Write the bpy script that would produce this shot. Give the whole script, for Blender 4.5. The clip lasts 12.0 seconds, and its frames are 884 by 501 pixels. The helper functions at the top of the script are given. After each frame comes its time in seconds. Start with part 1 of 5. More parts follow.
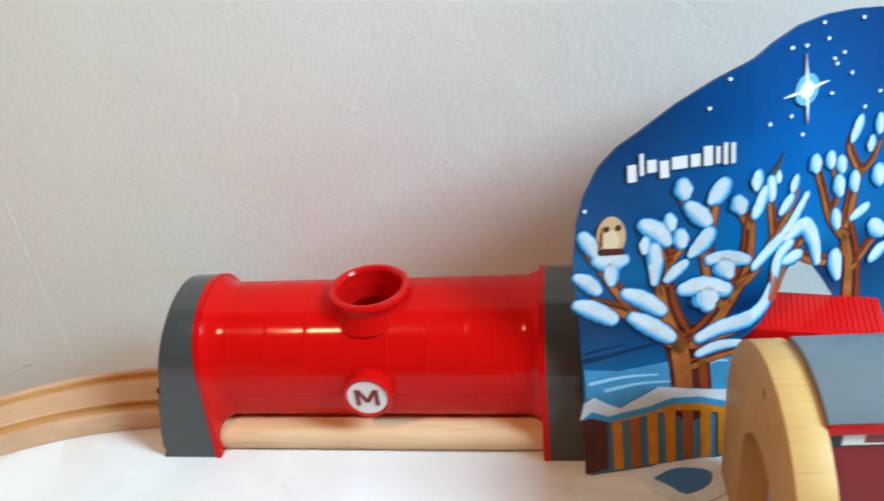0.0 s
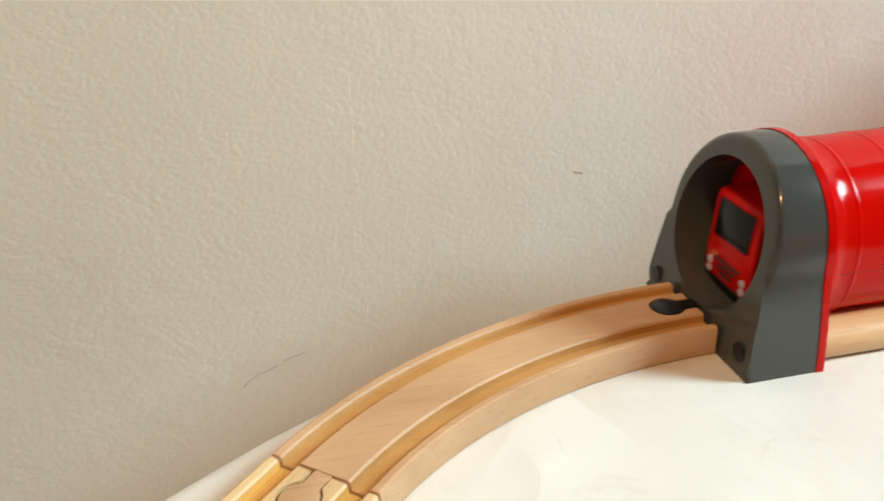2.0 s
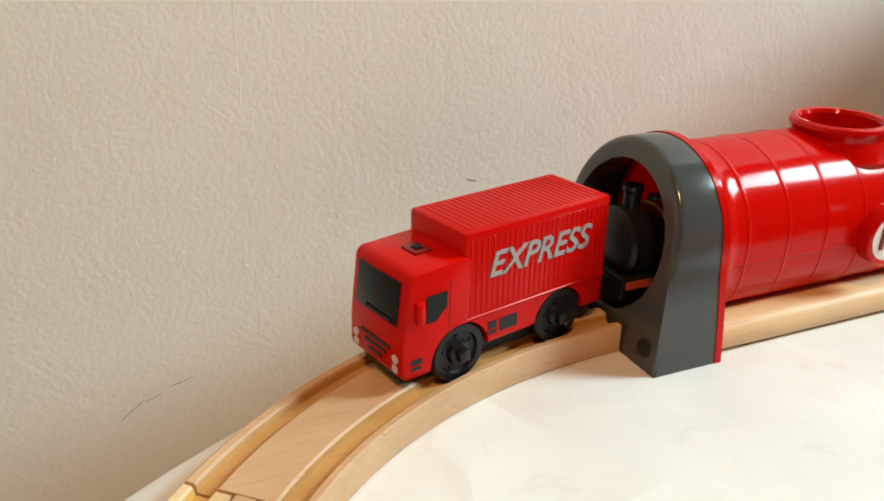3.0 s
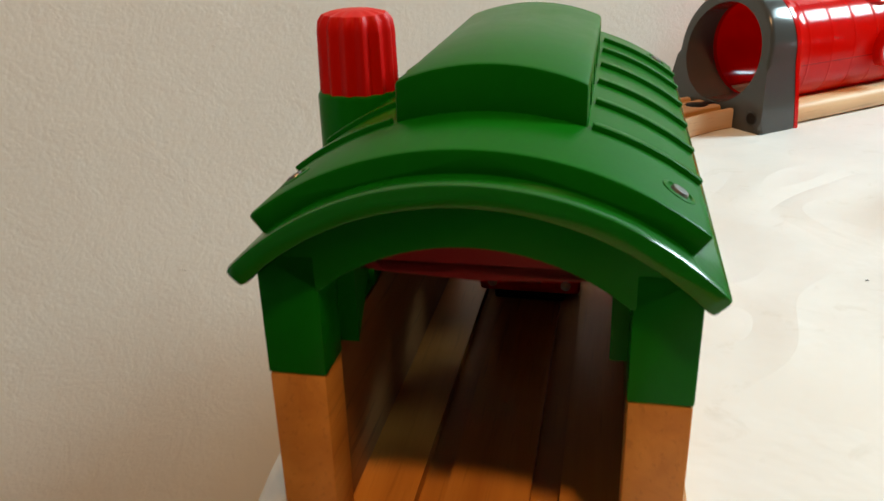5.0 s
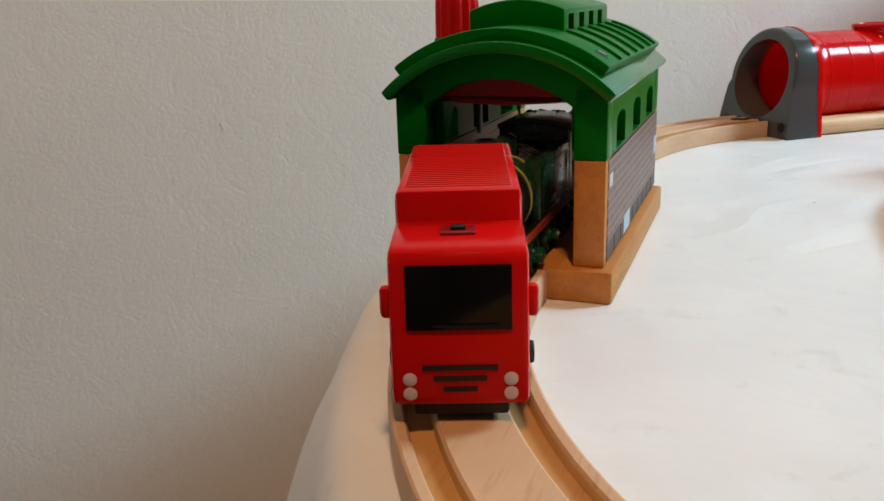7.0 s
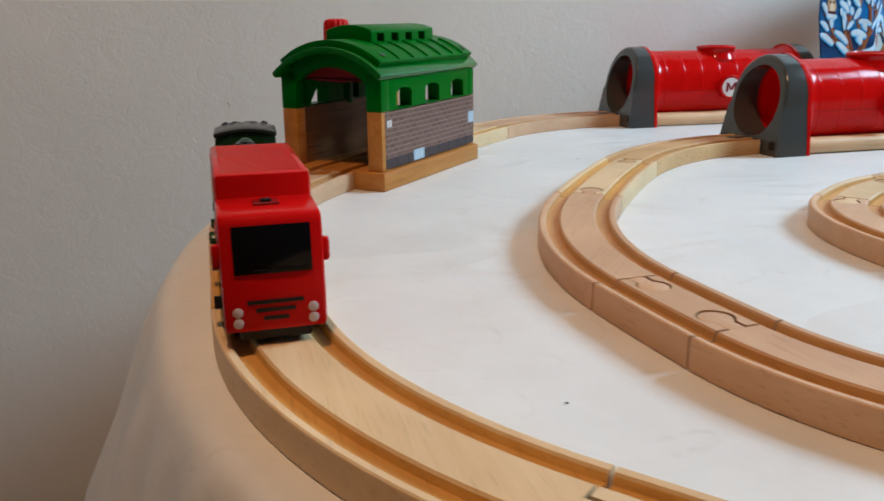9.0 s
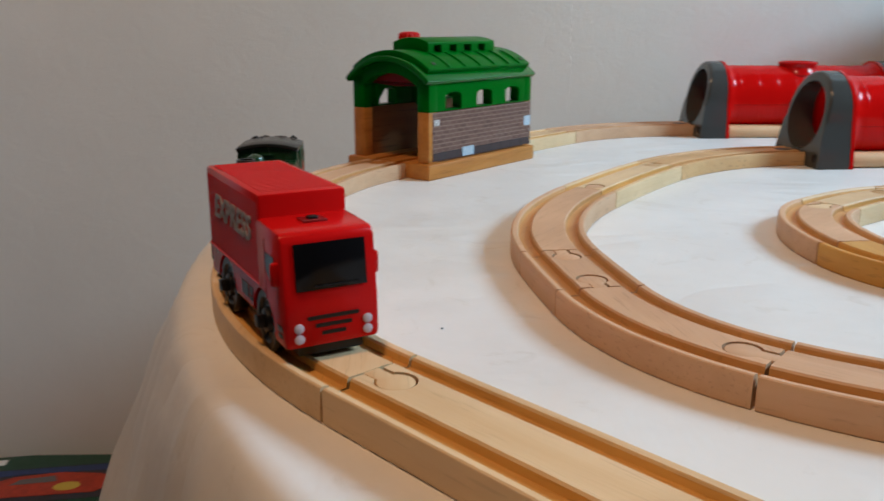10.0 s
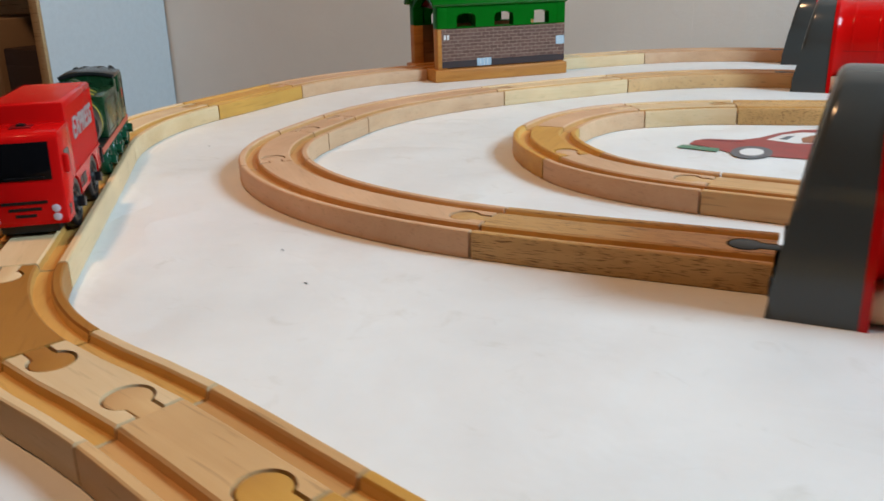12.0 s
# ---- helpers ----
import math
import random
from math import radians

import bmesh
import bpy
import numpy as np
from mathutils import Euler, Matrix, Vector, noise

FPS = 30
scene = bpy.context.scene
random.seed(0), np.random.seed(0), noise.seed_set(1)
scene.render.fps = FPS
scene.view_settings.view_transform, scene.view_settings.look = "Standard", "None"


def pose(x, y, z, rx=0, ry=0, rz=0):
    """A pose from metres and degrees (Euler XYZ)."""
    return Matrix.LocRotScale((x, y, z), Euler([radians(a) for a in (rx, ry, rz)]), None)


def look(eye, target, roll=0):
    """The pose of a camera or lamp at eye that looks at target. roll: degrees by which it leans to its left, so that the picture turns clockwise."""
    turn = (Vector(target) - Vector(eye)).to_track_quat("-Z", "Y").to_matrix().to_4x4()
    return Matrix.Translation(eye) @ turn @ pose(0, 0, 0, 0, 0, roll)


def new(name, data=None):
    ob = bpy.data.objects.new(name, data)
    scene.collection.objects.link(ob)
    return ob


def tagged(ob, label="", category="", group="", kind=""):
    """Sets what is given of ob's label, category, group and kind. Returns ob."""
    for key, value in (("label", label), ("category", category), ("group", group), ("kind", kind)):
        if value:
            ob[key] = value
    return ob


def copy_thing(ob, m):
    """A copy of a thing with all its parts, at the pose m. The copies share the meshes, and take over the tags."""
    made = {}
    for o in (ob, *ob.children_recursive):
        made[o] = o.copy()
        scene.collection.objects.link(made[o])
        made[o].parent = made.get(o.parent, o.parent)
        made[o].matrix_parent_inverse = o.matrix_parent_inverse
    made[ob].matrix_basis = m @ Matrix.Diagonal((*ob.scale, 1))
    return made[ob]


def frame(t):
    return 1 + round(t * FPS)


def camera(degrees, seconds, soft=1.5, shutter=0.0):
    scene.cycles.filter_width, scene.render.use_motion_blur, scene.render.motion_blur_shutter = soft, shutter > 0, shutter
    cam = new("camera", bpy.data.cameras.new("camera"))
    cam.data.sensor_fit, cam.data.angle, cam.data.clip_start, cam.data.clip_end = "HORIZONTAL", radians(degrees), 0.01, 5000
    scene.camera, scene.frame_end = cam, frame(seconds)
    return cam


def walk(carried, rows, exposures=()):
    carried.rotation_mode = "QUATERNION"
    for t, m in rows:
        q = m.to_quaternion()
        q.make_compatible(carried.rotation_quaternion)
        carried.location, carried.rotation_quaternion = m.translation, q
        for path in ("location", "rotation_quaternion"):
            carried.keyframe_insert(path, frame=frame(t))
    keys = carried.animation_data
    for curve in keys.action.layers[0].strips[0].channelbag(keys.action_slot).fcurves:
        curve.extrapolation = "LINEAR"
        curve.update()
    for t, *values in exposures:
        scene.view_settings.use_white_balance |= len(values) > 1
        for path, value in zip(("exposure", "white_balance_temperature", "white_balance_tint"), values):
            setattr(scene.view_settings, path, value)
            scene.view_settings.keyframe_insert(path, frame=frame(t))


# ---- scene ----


def eye(x, y, z, yaw, pitch, roll):
    """A camera pose: yaw to the left of +y, pitch up, roll as in look()."""
    return pose(x, y, z, 90 + pitch, 0, yaw) @ pose(0, 0, 0, 0, 0, roll)


cam = camera(55.55, 12.0, soft=1.6, shutter=0.22)
walk(cam, [
    (0.0, eye(0.2160, -0.2956, 0.3035, 10.63, -31.06, -7.23)),
    (0.5, eye(0.1035, -0.3212, 0.2892, 9.91, -30.94, -4.93)),
    (1.0, eye(-0.0517, -0.3055, 0.2499, 10.09, -28.14, -4.02)),
    (1.5, eye(-0.1394, -0.2714, 0.2089, 3.36, -27.50, -3.29)),
    (2.0, eye(-0.1616, -0.2229, 0.1774, -12.58, -25.30, -1.80)),
    (2.5, eye(-0.1622, -0.2034, 0.1683, -21.38, -23.66, 1.52)),
    (4.5, eye(-0.3494, -0.2957, 0.1536, -29.11, -24.42, -1.54)),
    (5.0, eye(-0.3902, -0.3348, 0.1380, -27.76, -23.24, -1.72)),
    (5.5, eye(-0.4122, -0.3846, 0.1341, -27.25, -21.96, -1.27)),
    (6.0, eye(-0.4381, -0.4307, 0.1231, -24.70, -19.64, -1.97)),
    (6.5, eye(-0.4446, -0.4549, 0.1132, -22.01, -17.73, -2.36)),
    (8.5, eye(-0.4047, -0.7344, 0.1062, -10.64, -15.85, 0.13)),
    (9.0, eye(-0.3787, -0.7949, 0.1135, -12.85, -15.65, -0.57)),
    (9.5, eye(-0.3388, -0.8428, 0.1084, -13.68, -15.15, -0.52)),
    (10.0, eye(-0.2990, -0.8939, 0.1180, -1.43, -15.08, 0.12)),
    (10.5, eye(-0.2189, -0.9293, 0.1013, 12.32, -14.73, -0.29)),
    (11.0, eye(-0.1266, -0.9579, 0.0985, 21.41, -14.99, -1.85)),
    (11.5, eye(0.0038, -0.9914, 0.1038, 24.42, -16.59, -0.92)),
    (12.0, eye(0.1216, -0.9986, 0.1158, 28.87, -18.98, -1.49)),
], exposures=[(0.0, 0.40, 6450, 8), (0.5, 0.13, 6200, 7), (1.0, 0.25, 6750, 6), (1.5, 0.42, 7550, 5), (2.5, 0.44, 7700, 6), (4.5, 0.4, 7550, 5), (5.5, 0.35, 7250, 7), (6.5, 0.25, 6650, 7), (8.5, 0.02, 6150, 8), (11.0, -0.12, 6100, 9), (12.0, -0.06, 6500, 10)])

# ---- light: a window in the east wall, a warm ceiling lamp ----
world = bpy.data.worlds.new("world")
scene.world = world
world.use_nodes = True
sky = world.node_tree.nodes.new("ShaderNodeTexSky")
sky.sky_type, sky.sun_disc, sky.sun_elevation, sky.sun_rotation = "NISHITA", False, radians(35), radians(90)
world.node_tree.links.new(sky.outputs[0], world.node_tree.nodes["Background"].inputs[0])
world.node_tree.nodes["Background"].inputs[1].default_value = 0.08


def area_lamp(name, m, sx, sy, watts, colour):
    data = bpy.data.lights.new(name, "AREA")
    data.shape, data.size, data.size_y, data.energy, data.color = "RECTANGLE", sx, sy, watts, colour
    ob = new(name, data)
    ob.matrix_world = m
    return ob


area_lamp("window_light", look((1.29, -0.42, 1.0), (0.0, -0.40, 0.0)), 0.40, 0.50, 33, (0.56, 0.82, 1.0))
area_lamp("ceiling_light", look((-0.49, -0.92, 1.66), (-0.49, -0.92, 0.0)), 0.14, 0.14, 14.6, (1.0, 0.58, 0.30))


# ---- materials ----
def material(name, colour, rough=0.5, metal=0.0, coat=0.0, gloss=0.35):
    m = bpy.data.materials.new(name)
    m.use_nodes = True
    b = m.node_tree.nodes["Principled BSDF"]
    b.inputs["Base Color"].default_value = (*colour, 1)
    b.inputs["Roughness"].default_value, b.inputs["Metallic"].default_value = rough, metal
    b.inputs["Specular IOR Level"].default_value = gloss
    b.inputs["Coat Weight"].default_value, b.inputs["Coat Roughness"].default_value = coat, 0.08
    return m


def node(m, kind, **values):
    n = m.node_tree.nodes.new(kind)
    for key, v in values.items():
        n.inputs[key.replace("_", " ")].default_value = v
    return n


def join(m, a, out, b, into):
    m.node_tree.links.new(a.outputs[out], b.inputs[into])


def coords(m, scale, space="Object"):
    c, s = node(m, "ShaderNodeTexCoord"), node(m, "ShaderNodeMapping")
    s.inputs["Scale"].default_value = scale
    join(m, c, space, s, "Vector")
    return s


def ramp(m, stops):
    r = node(m, "ShaderNodeValToRGB")
    els = r.color_ramp.elements
    while len(els) < len(stops):
        els.new(0.5)
    for e, (p, c) in zip(els, stops):
        e.position, e.color = p, (*c, 1)
    return r


def bump(m, source, out, strength, distance):
    b = node(m, "ShaderNodeBump", Strength=strength, Distance=distance)
    join(m, source, out, b, "Height")
    join(m, b, "Normal", m.node_tree.nodes["Principled BSDF"], "Normal")
    return b


def plastic(name, colour, rough=0.28, wear=0.06, coat=0.0, gloss=0.3):
    """Moulded plastic: slight mottling, fine orange-peel and scuffs in the gloss."""
    m = material(name, colour, rough, 0, coat, gloss)
    b = m.node_tree.nodes["Principled BSDF"]
    n = node(m, "ShaderNodeTexNoise", Scale=9.0, Detail=6.0, Roughness=0.7)
    join(m, coords(m, (12, 12, 12)), 0, n, "Vector")
    dark = tuple(c * (1 - wear) for c in colour)
    r = ramp(m, [(0.3, dark), (0.7, colour)])
    join(m, n, "Fac", r, "Fac")
    join(m, r, "Color", b, "Base Color")
    g = node(m, "ShaderNodeMapRange", From_Min=0.3, From_Max=0.75, To_Min=rough * 0.92, To_Max=rough * 1.12)
    join(m, n, "Fac", g, "Value")
    join(m, g, "Result", b, "Roughness")
    f = node(m, "ShaderNodeTexNoise", Scale=700.0, Detail=2.0)
    join(m, coords(m, (1, 1, 1)), 0, f, "Vector")
    bump(m, f, "Fac", 0.05, 0.0004)
    return m


def see_through(m, tint, share):
    """Lets a share of the light through a thin-walled moulding."""
    b, out = m.node_tree.nodes["Principled BSDF"], m.node_tree.nodes["Material Output"]
    t, x = node(m, "ShaderNodeBsdfTranslucent"), node(m, "ShaderNodeMixShader")
    t.inputs["Color"].default_value = (*tint, 1)
    x.inputs[0].default_value = share
    join(m, b, 0, x, 1)
    join(m, t, 0, x, 2)
    join(m, x, 0, out, "Surface")


def wood(name, light, dark, rough=0.5, pores=0.4, pore_size=5.0, pore_share=0.60):
    """Beech or pine: grain streaks along x, short pores, a wider tone drift, each piece its own offset."""
    m = material(name, light, rough)
    b = m.node_tree.nodes["Principled BSDF"]
    s = coords(m, (6, 95, 95))
    info = node(m, "ShaderNodeObjectInfo")
    off = node(m, "ShaderNodeVectorMath")
    off.operation = "MULTIPLY_ADD"
    join(m, info, "Random", off, 0)
    off.inputs[1].default_value = (37, 53, 71)
    join(m, s, 0, off, 2)
    g = node(m, "ShaderNodeTexNoise", Scale=1.0, Detail=7.0, Roughness=0.62, Distortion=0.6)
    join(m, off, 0, g, "Vector")
    mid = tuple((a + c) / 2 for a, c in zip(light, dark))
    r = ramp(m, [(0.22, dark), (0.48, mid), (0.74, light)])
    join(m, g, "Fac", r, "Fac")
    p = node(m, "ShaderNodeTexNoise", Scale=pore_size, Detail=2.0, Roughness=0.5)
    join(m, off, 0, p, "Vector")
    pr = ramp(m, [(pore_share, (1, 1, 1)), (pore_share + 0.08, (1 - pores, 1 - pores * 1.1, 1 - pores * 1.2))])
    join(m, p, "Fac", pr, "Fac")
    w = node(m, "ShaderNodeTexNoise", Scale=18.0, Detail=3.0)
    join(m, coords(m, (1, 1, 1)), 0, w, "Vector")
    wr = ramp(m, [(0.35, (0.86, 0.84, 0.82)), (0.65, (1, 1, 1))])
    join(m, w, "Fac", wr, "Fac")
    x1, x2, h = (m.node_tree.nodes.new("ShaderNodeMix") for _ in range(3))
    for x in (x1, x2):
        x.data_type, x.blend_type = "RGBA", "MULTIPLY"
        x.inputs["Factor"].default_value = 1.0
    join(m, r, "Color", x1, 6)
    join(m, pr, "Color", x1, 7)
    join(m, x1, 2, x2, 6)
    join(m, wr, "Color", x2, 7)
    hue = node(m, "ShaderNodeHueSaturation")
    vr = node(m, "ShaderNodeMapRange", To_Min=0.93, To_Max=1.06)
    join(m, info, "Random", vr, "Value")
    join(m, vr, "Result", hue, "Value")
    join(m, x2, 2, hue, "Color")
    join(m, hue, "Color", b, "Base Color")
    bump(m, p, "Fac", 0.12, 0.0005)
    return m


def plaster(name, colour):
    """Rough rolled wall paint over plaster, with trowel drift and faint stains."""
    m = material(name, colour, 0.62)
    b = m.node_tree.nodes["Principled BSDF"]
    s = coords(m, (1, 1, 1))
    big = node(m, "ShaderNodeTexNoise", Scale=5.0, Detail=5.0, Roughness=0.6)
    join(m, s, 0, big, "Vector")
    r = ramp(m, [(0.3, tuple(c * 0.93 for c in colour)), (0.7, colour)])
    join(m, big, "Fac", r, "Fac")
    join(m, r, "Color", b, "Base Color")
    fine = node(m, "ShaderNodeTexNoise", Scale=430.0, Detail=4.0, Roughness=0.6)
    join(m, s, 0, fine, "Vector")
    trowel = node(m, "ShaderNodeTexNoise", Scale=34.0, Detail=4.0, Roughness=0.6, Distortion=0.7)
    join(m, s, 0, trowel, "Vector")
    mix = node(m, "ShaderNodeMath")
    mix.operation = "MULTIPLY_ADD"
    join(m, fine, "Fac", mix, 0)
    mix.inputs[1].default_value = 0.32
    join(m, trowel, "Fac", mix, 2)
    bump(m, mix, 0, 0.30, 0.0019)
    return m


def paper(name, colour):
    """Wax-paper table cover: soft sheen, shallow creases and a few stains."""
    m = material(name, colour, 0.42)
    b = m.node_tree.nodes["Principled BSDF"]
    s = coords(m, (1, 1, 1))
    big = node(m, "ShaderNodeTexNoise", Scale=9.0, Detail=6.0, Roughness=0.6)
    join(m, s, 0, big, "Vector")
    r = ramp(m, [(0.32, tuple(c * k for c, k in zip(colour, (0.89, 0.895, 0.90)))), (0.62, colour)])
    join(m, big, "Fac", r, "Fac")
    smear = node(m, "ShaderNodeTexNoise", Scale=46.0, Detail=5.0, Roughness=0.65, Distortion=1.2)
    join(m, s, 0, smear, "Vector")
    smear_tone = ramp(m, [(0.60, (1, 1, 1)), (0.74, (0.90, 0.885, 0.86))])
    join(m, smear, "Fac", smear_tone, "Fac")
    tone = m.node_tree.nodes.new("ShaderNodeMix")
    tone.data_type, tone.blend_type = "RGBA", "MULTIPLY"
    tone.inputs["Factor"].default_value = 1.0
    join(m, r, "Color", tone, 6)
    join(m, smear_tone, "Color", tone, 7)
    join(m, tone, 2, b, "Base Color")
    v = node(m, "ShaderNodeTexNoise", Scale=16.0, Detail=4.0, Roughness=0.5, Distortion=0.3)
    join(m, s, 0, v, "Vector")
    warp = node(m, "ShaderNodeTexNoise", Scale=7.0, Detail=3.0)
    join(m, s, 0, warp, "Vector")
    bend = node(m, "ShaderNodeVectorMath")
    bend.operation = "MULTIPLY_ADD"
    join(m, warp, "Color", bend, 0)
    bend.inputs[1].default_value = (0.16, 0.16, 0.16)
    join(m, s, 0, bend, 2)
    crease = m.node_tree.nodes.new("ShaderNodeTexVoronoi")
    crease.feature = "DISTANCE_TO_EDGE"
    crease.inputs["Scale"].default_value = 5.5
    join(m, bend, 0, crease, "Vector")
    thin = node(m, "ShaderNodeMapRange", From_Min=0.0, From_Max=0.06, To_Min=0.07, To_Max=0.0)
    join(m, crease, "Distance", thin, "Value")
    both = node(m, "ShaderNodeMath")
    both.operation = "ADD"
    join(m, v, "Fac", both, 0)
    join(m, thin, "Result", both, 1)
    # long soft wrinkles that come and go
    long = node(m, "ShaderNodeTexNoise", Scale=3.2, Detail=2.0, Distortion=0.5)
    join(m, coords(m, (1.0, 2.1, 1.0)), 0, long, "Vector")
    ridged = node(m, "ShaderNodeMath")
    ridged.operation = "PINGPONG"
    ridged.inputs[1].default_value = 0.06
    join(m, long, "Fac", ridged, 0)
    where = node(m, "ShaderNodeTexNoise", Scale=6.0, Detail=2.0)
    join(m, coords(m, (1.3, 1.0, 1.0)), 0, where, "Vector")
    amount = node(m, "ShaderNodeMapRange", From_Min=0.42, From_Max=0.62, To_Min=0.0, To_Max=10.0)
    join(m, where, "Fac", amount, "Value")
    wrinkle = node(m, "ShaderNodeMath")
    wrinkle.operation = "MULTIPLY_ADD"
    join(m, ridged, 0, wrinkle, 0)
    join(m, amount, "Result", wrinkle, 1)
    join(m, both, 0, wrinkle, 2)
    bump(m, wrinkle, 0, 0.65, 0.004)
    return m


def printed_brick(name):
    m = material(name, (0.1, 0.06, 0.05), 0.42)
    t = node(m, "ShaderNodeTexBrick", Scale=1.0, Mortar_Size=0.00030, Brick_Width=0.0088, Row_Height=0.0034, Bias=0.0)
    t.inputs["Color1"].default_value, t.inputs["Color2"].default_value = (0.115, 0.056, 0.042, 1), (0.160, 0.084, 0.064, 1)
    t.inputs["Mortar"].default_value = (0.30, 0.20, 0.155, 1)
    c, s, k = node(m, "ShaderNodeTexCoord"), node(m, "ShaderNodeSeparateXYZ"), node(m, "ShaderNodeCombineXYZ")
    join(m, c, "Object", s, 0)
    join(m, s, "X", k, "X")
    join(m, s, "Z", k, "Y")
    join(m, k, 0, t, "Vector")
    join(m, t, "Color", m.node_tree.nodes["Principled BSDF"], "Base Color")
    return m


RED = plastic("red_plastic", (0.54, 0.004, 0.004), 0.10, gloss=0.22)
# translucency added to brighten the tunnel's inside; such plastic is fairly opaque
TUBE_RED = plastic("translucent_red_plastic", (0.76, 0.006, 0.005), 0.12, gloss=0.22)
see_through(TUBE_RED, (0.95, 0.02, 0.02), 0.32)
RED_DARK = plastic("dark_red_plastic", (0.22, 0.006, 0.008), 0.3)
TRUCK_RED = plastic("truck_red", (0.57, 0.005, 0.005), 0.20, gloss=0.11)
KNOB_RED = plastic("knob_red", (0.60, 0.006, 0.006), 0.4, gloss=0.12)
GREY = plastic("grey_plastic", (0.058, 0.064, 0.064), 0.15, 0.02, gloss=0.5)
GREEN = plastic("green_plastic", (0.001, 0.128, 0.006), 0.30, 0.10, gloss=0.07)
GLOSS_GREEN = plastic("glossy_green_plastic", (0.001, 0.120, 0.006), 0.24, 0.06, coat=0.45, gloss=0.12)
LOCO_GREEN = plastic("loco_green", (0.009, 0.044, 0.016), 0.27, coat=0.15)
WHEEL_GREEN = plastic("wheel_green", (0.006, 0.060, 0.028), 0.25)
BLACK = plastic("black_plastic", (0.008, 0.008, 0.009), 0.35)
ROOF_BLACK = plastic("roof_black", (0.018, 0.020, 0.020), 0.25, gloss=0.35)
GLASS_BLACK = material("window_print", (0.004, 0.004, 0.005), 0.15, gloss=0.2)
WHITE = plastic("white_print", (0.75, 0.74, 0.73), 0.4)
# white lettering, its dim lighting put into a greyer colour
GREYED_WHITE = plastic("greyed_white_print", (0.34, 0.31, 0.31), 0.4)
LAMP_PINK = plastic("headlamp_print", (0.62, 0.52, 0.58), 0.35)
M_RED = material("dark_red_print", (0.20, 0.015, 0.02), 0.4)
YELLOW = material("yellow_print", (0.55, 0.42, 0.06), 0.4)
ORANGE = material("orange_red_print", (0.45, 0.06, 0.03), 0.4)
STEEL = material("steel", (0.55, 0.53, 0.5), 0.25, 1.0)
# darker copy of the steel; recess shade is put into the colour
SHADED_STEEL = material("shaded_steel", (0.16, 0.155, 0.15), 0.4, 1.0)
DARK = material("dark_hole", (0.01, 0.01, 0.01), 0.8)
BEECH = wood("beech", (0.67, 0.42, 0.20), (0.58, 0.335, 0.145), pores=0.22)
PALE_BEECH = wood("pale_beech", (0.72, 0.50, 0.30), (0.63, 0.41, 0.22), pores=0.15)
PINK_BEECH = wood("rosy_beech", (0.68, 0.43, 0.26), (0.59, 0.345, 0.195), pores=0.13, pore_size=9.0)
PINE = wood("pale_pine", (0.76, 0.565, 0.345), (0.66, 0.44, 0.225), pores=0.10, pore_size=8.0)
HONEY = wood("honey_wood", (0.64, 0.345, 0.075), (0.52, 0.25, 0.045), pores=0.14)
BROWN = wood("brown_wood", (0.30, 0.135, 0.045), (0.20, 0.08, 0.025))
OAK = wood("coarse_hardwood", (0.62, 0.37, 0.145), (0.48, 0.26, 0.09), pores=0.62, pore_size=22.0, pore_share=0.57)
AMBER = wood("amber_wood", (0.41, 0.18, 0.036), (0.33, 0.135, 0.022), pores=0.12)
# groove faces get a wood tone of their own, mostly more orange
GROOVE_WOOD = wood("orange_groove", (0.68, 0.38, 0.11), (0.56, 0.28, 0.065), pores=0.15, pore_size=8.0)
GROOVE_BEECH = wood("beech_groove", (0.62, 0.34, 0.13), (0.52, 0.26, 0.085), pores=0.12, pore_size=8.0)
GROOVES = {BEECH: GROOVE_BEECH, PINK_BEECH: GROOVE_BEECH}
SHED_WOOD = wood("shed_wood", (0.63, 0.27, 0.055), (0.40, 0.14, 0.022), pores=0.16, pore_size=7.0)
DISC_WOOD = wood("disc_wood", (0.66, 0.41, 0.15), (0.57, 0.33, 0.105), pores=0.12)
WALL = plaster("wall_paint", (0.85, 0.83, 0.78))
PAPER = paper("paper_cover", (0.76, 0.757, 0.75))
# for unseen walls and ceiling, kept dark to hold down bounced light
ROOM = plaster("unseen_room_paint", (0.15, 0.14, 0.13))
BRICK = printed_brick("printed_brick")
DARK_BRICK = material("printed_plinth", (0.045, 0.03, 0.032), 0.42)
PALE_BLUE = material("pale_blue_print", (0.38, 0.50, 0.60), 0.4)


# ---- mesh helpers; shapes are drawn in decimetres and stored in metres ----
DM = 0.1


def at(x, y, z=0.0, rz=0.0, rx=0.0, ry=0.0):
    return pose(x * DM, y * DM, z * DM, rx, ry, rz)


def finish(bm, name, mats, smooth=True):
    bmesh.ops.recalc_face_normals(bm, faces=bm.faces)
    bmesh.ops.scale(bm, vec=(DM, DM, DM), verts=bm.verts)
    for f in bm.faces:
        f.smooth = smooth
    for e in bm.edges:
        e.smooth = len(e.link_faces) == 2 and e.calc_face_angle(0) < 0.55
    me = bpy.data.meshes.new(name)
    bm.to_mesh(me)
    bm.free()
    for mt in mats if isinstance(mats, (list, tuple)) else (mats,):
        me.materials.append(mt)
    return me


def part(name, bm, mats, parent=None, label="", m=None):
    ob = new(name, finish(bm, name, mats))
    if parent is not None:
        ob.parent = parent
    if m is not None:
        ob.matrix_basis = m
    return tagged(ob, label)


def thing(name, m, label, category, group="", kind=""):
    ob = new(name)
    ob.empty_display_size = 0.02
    ob.matrix_basis = m
    return tagged(ob, label, category, group, kind)


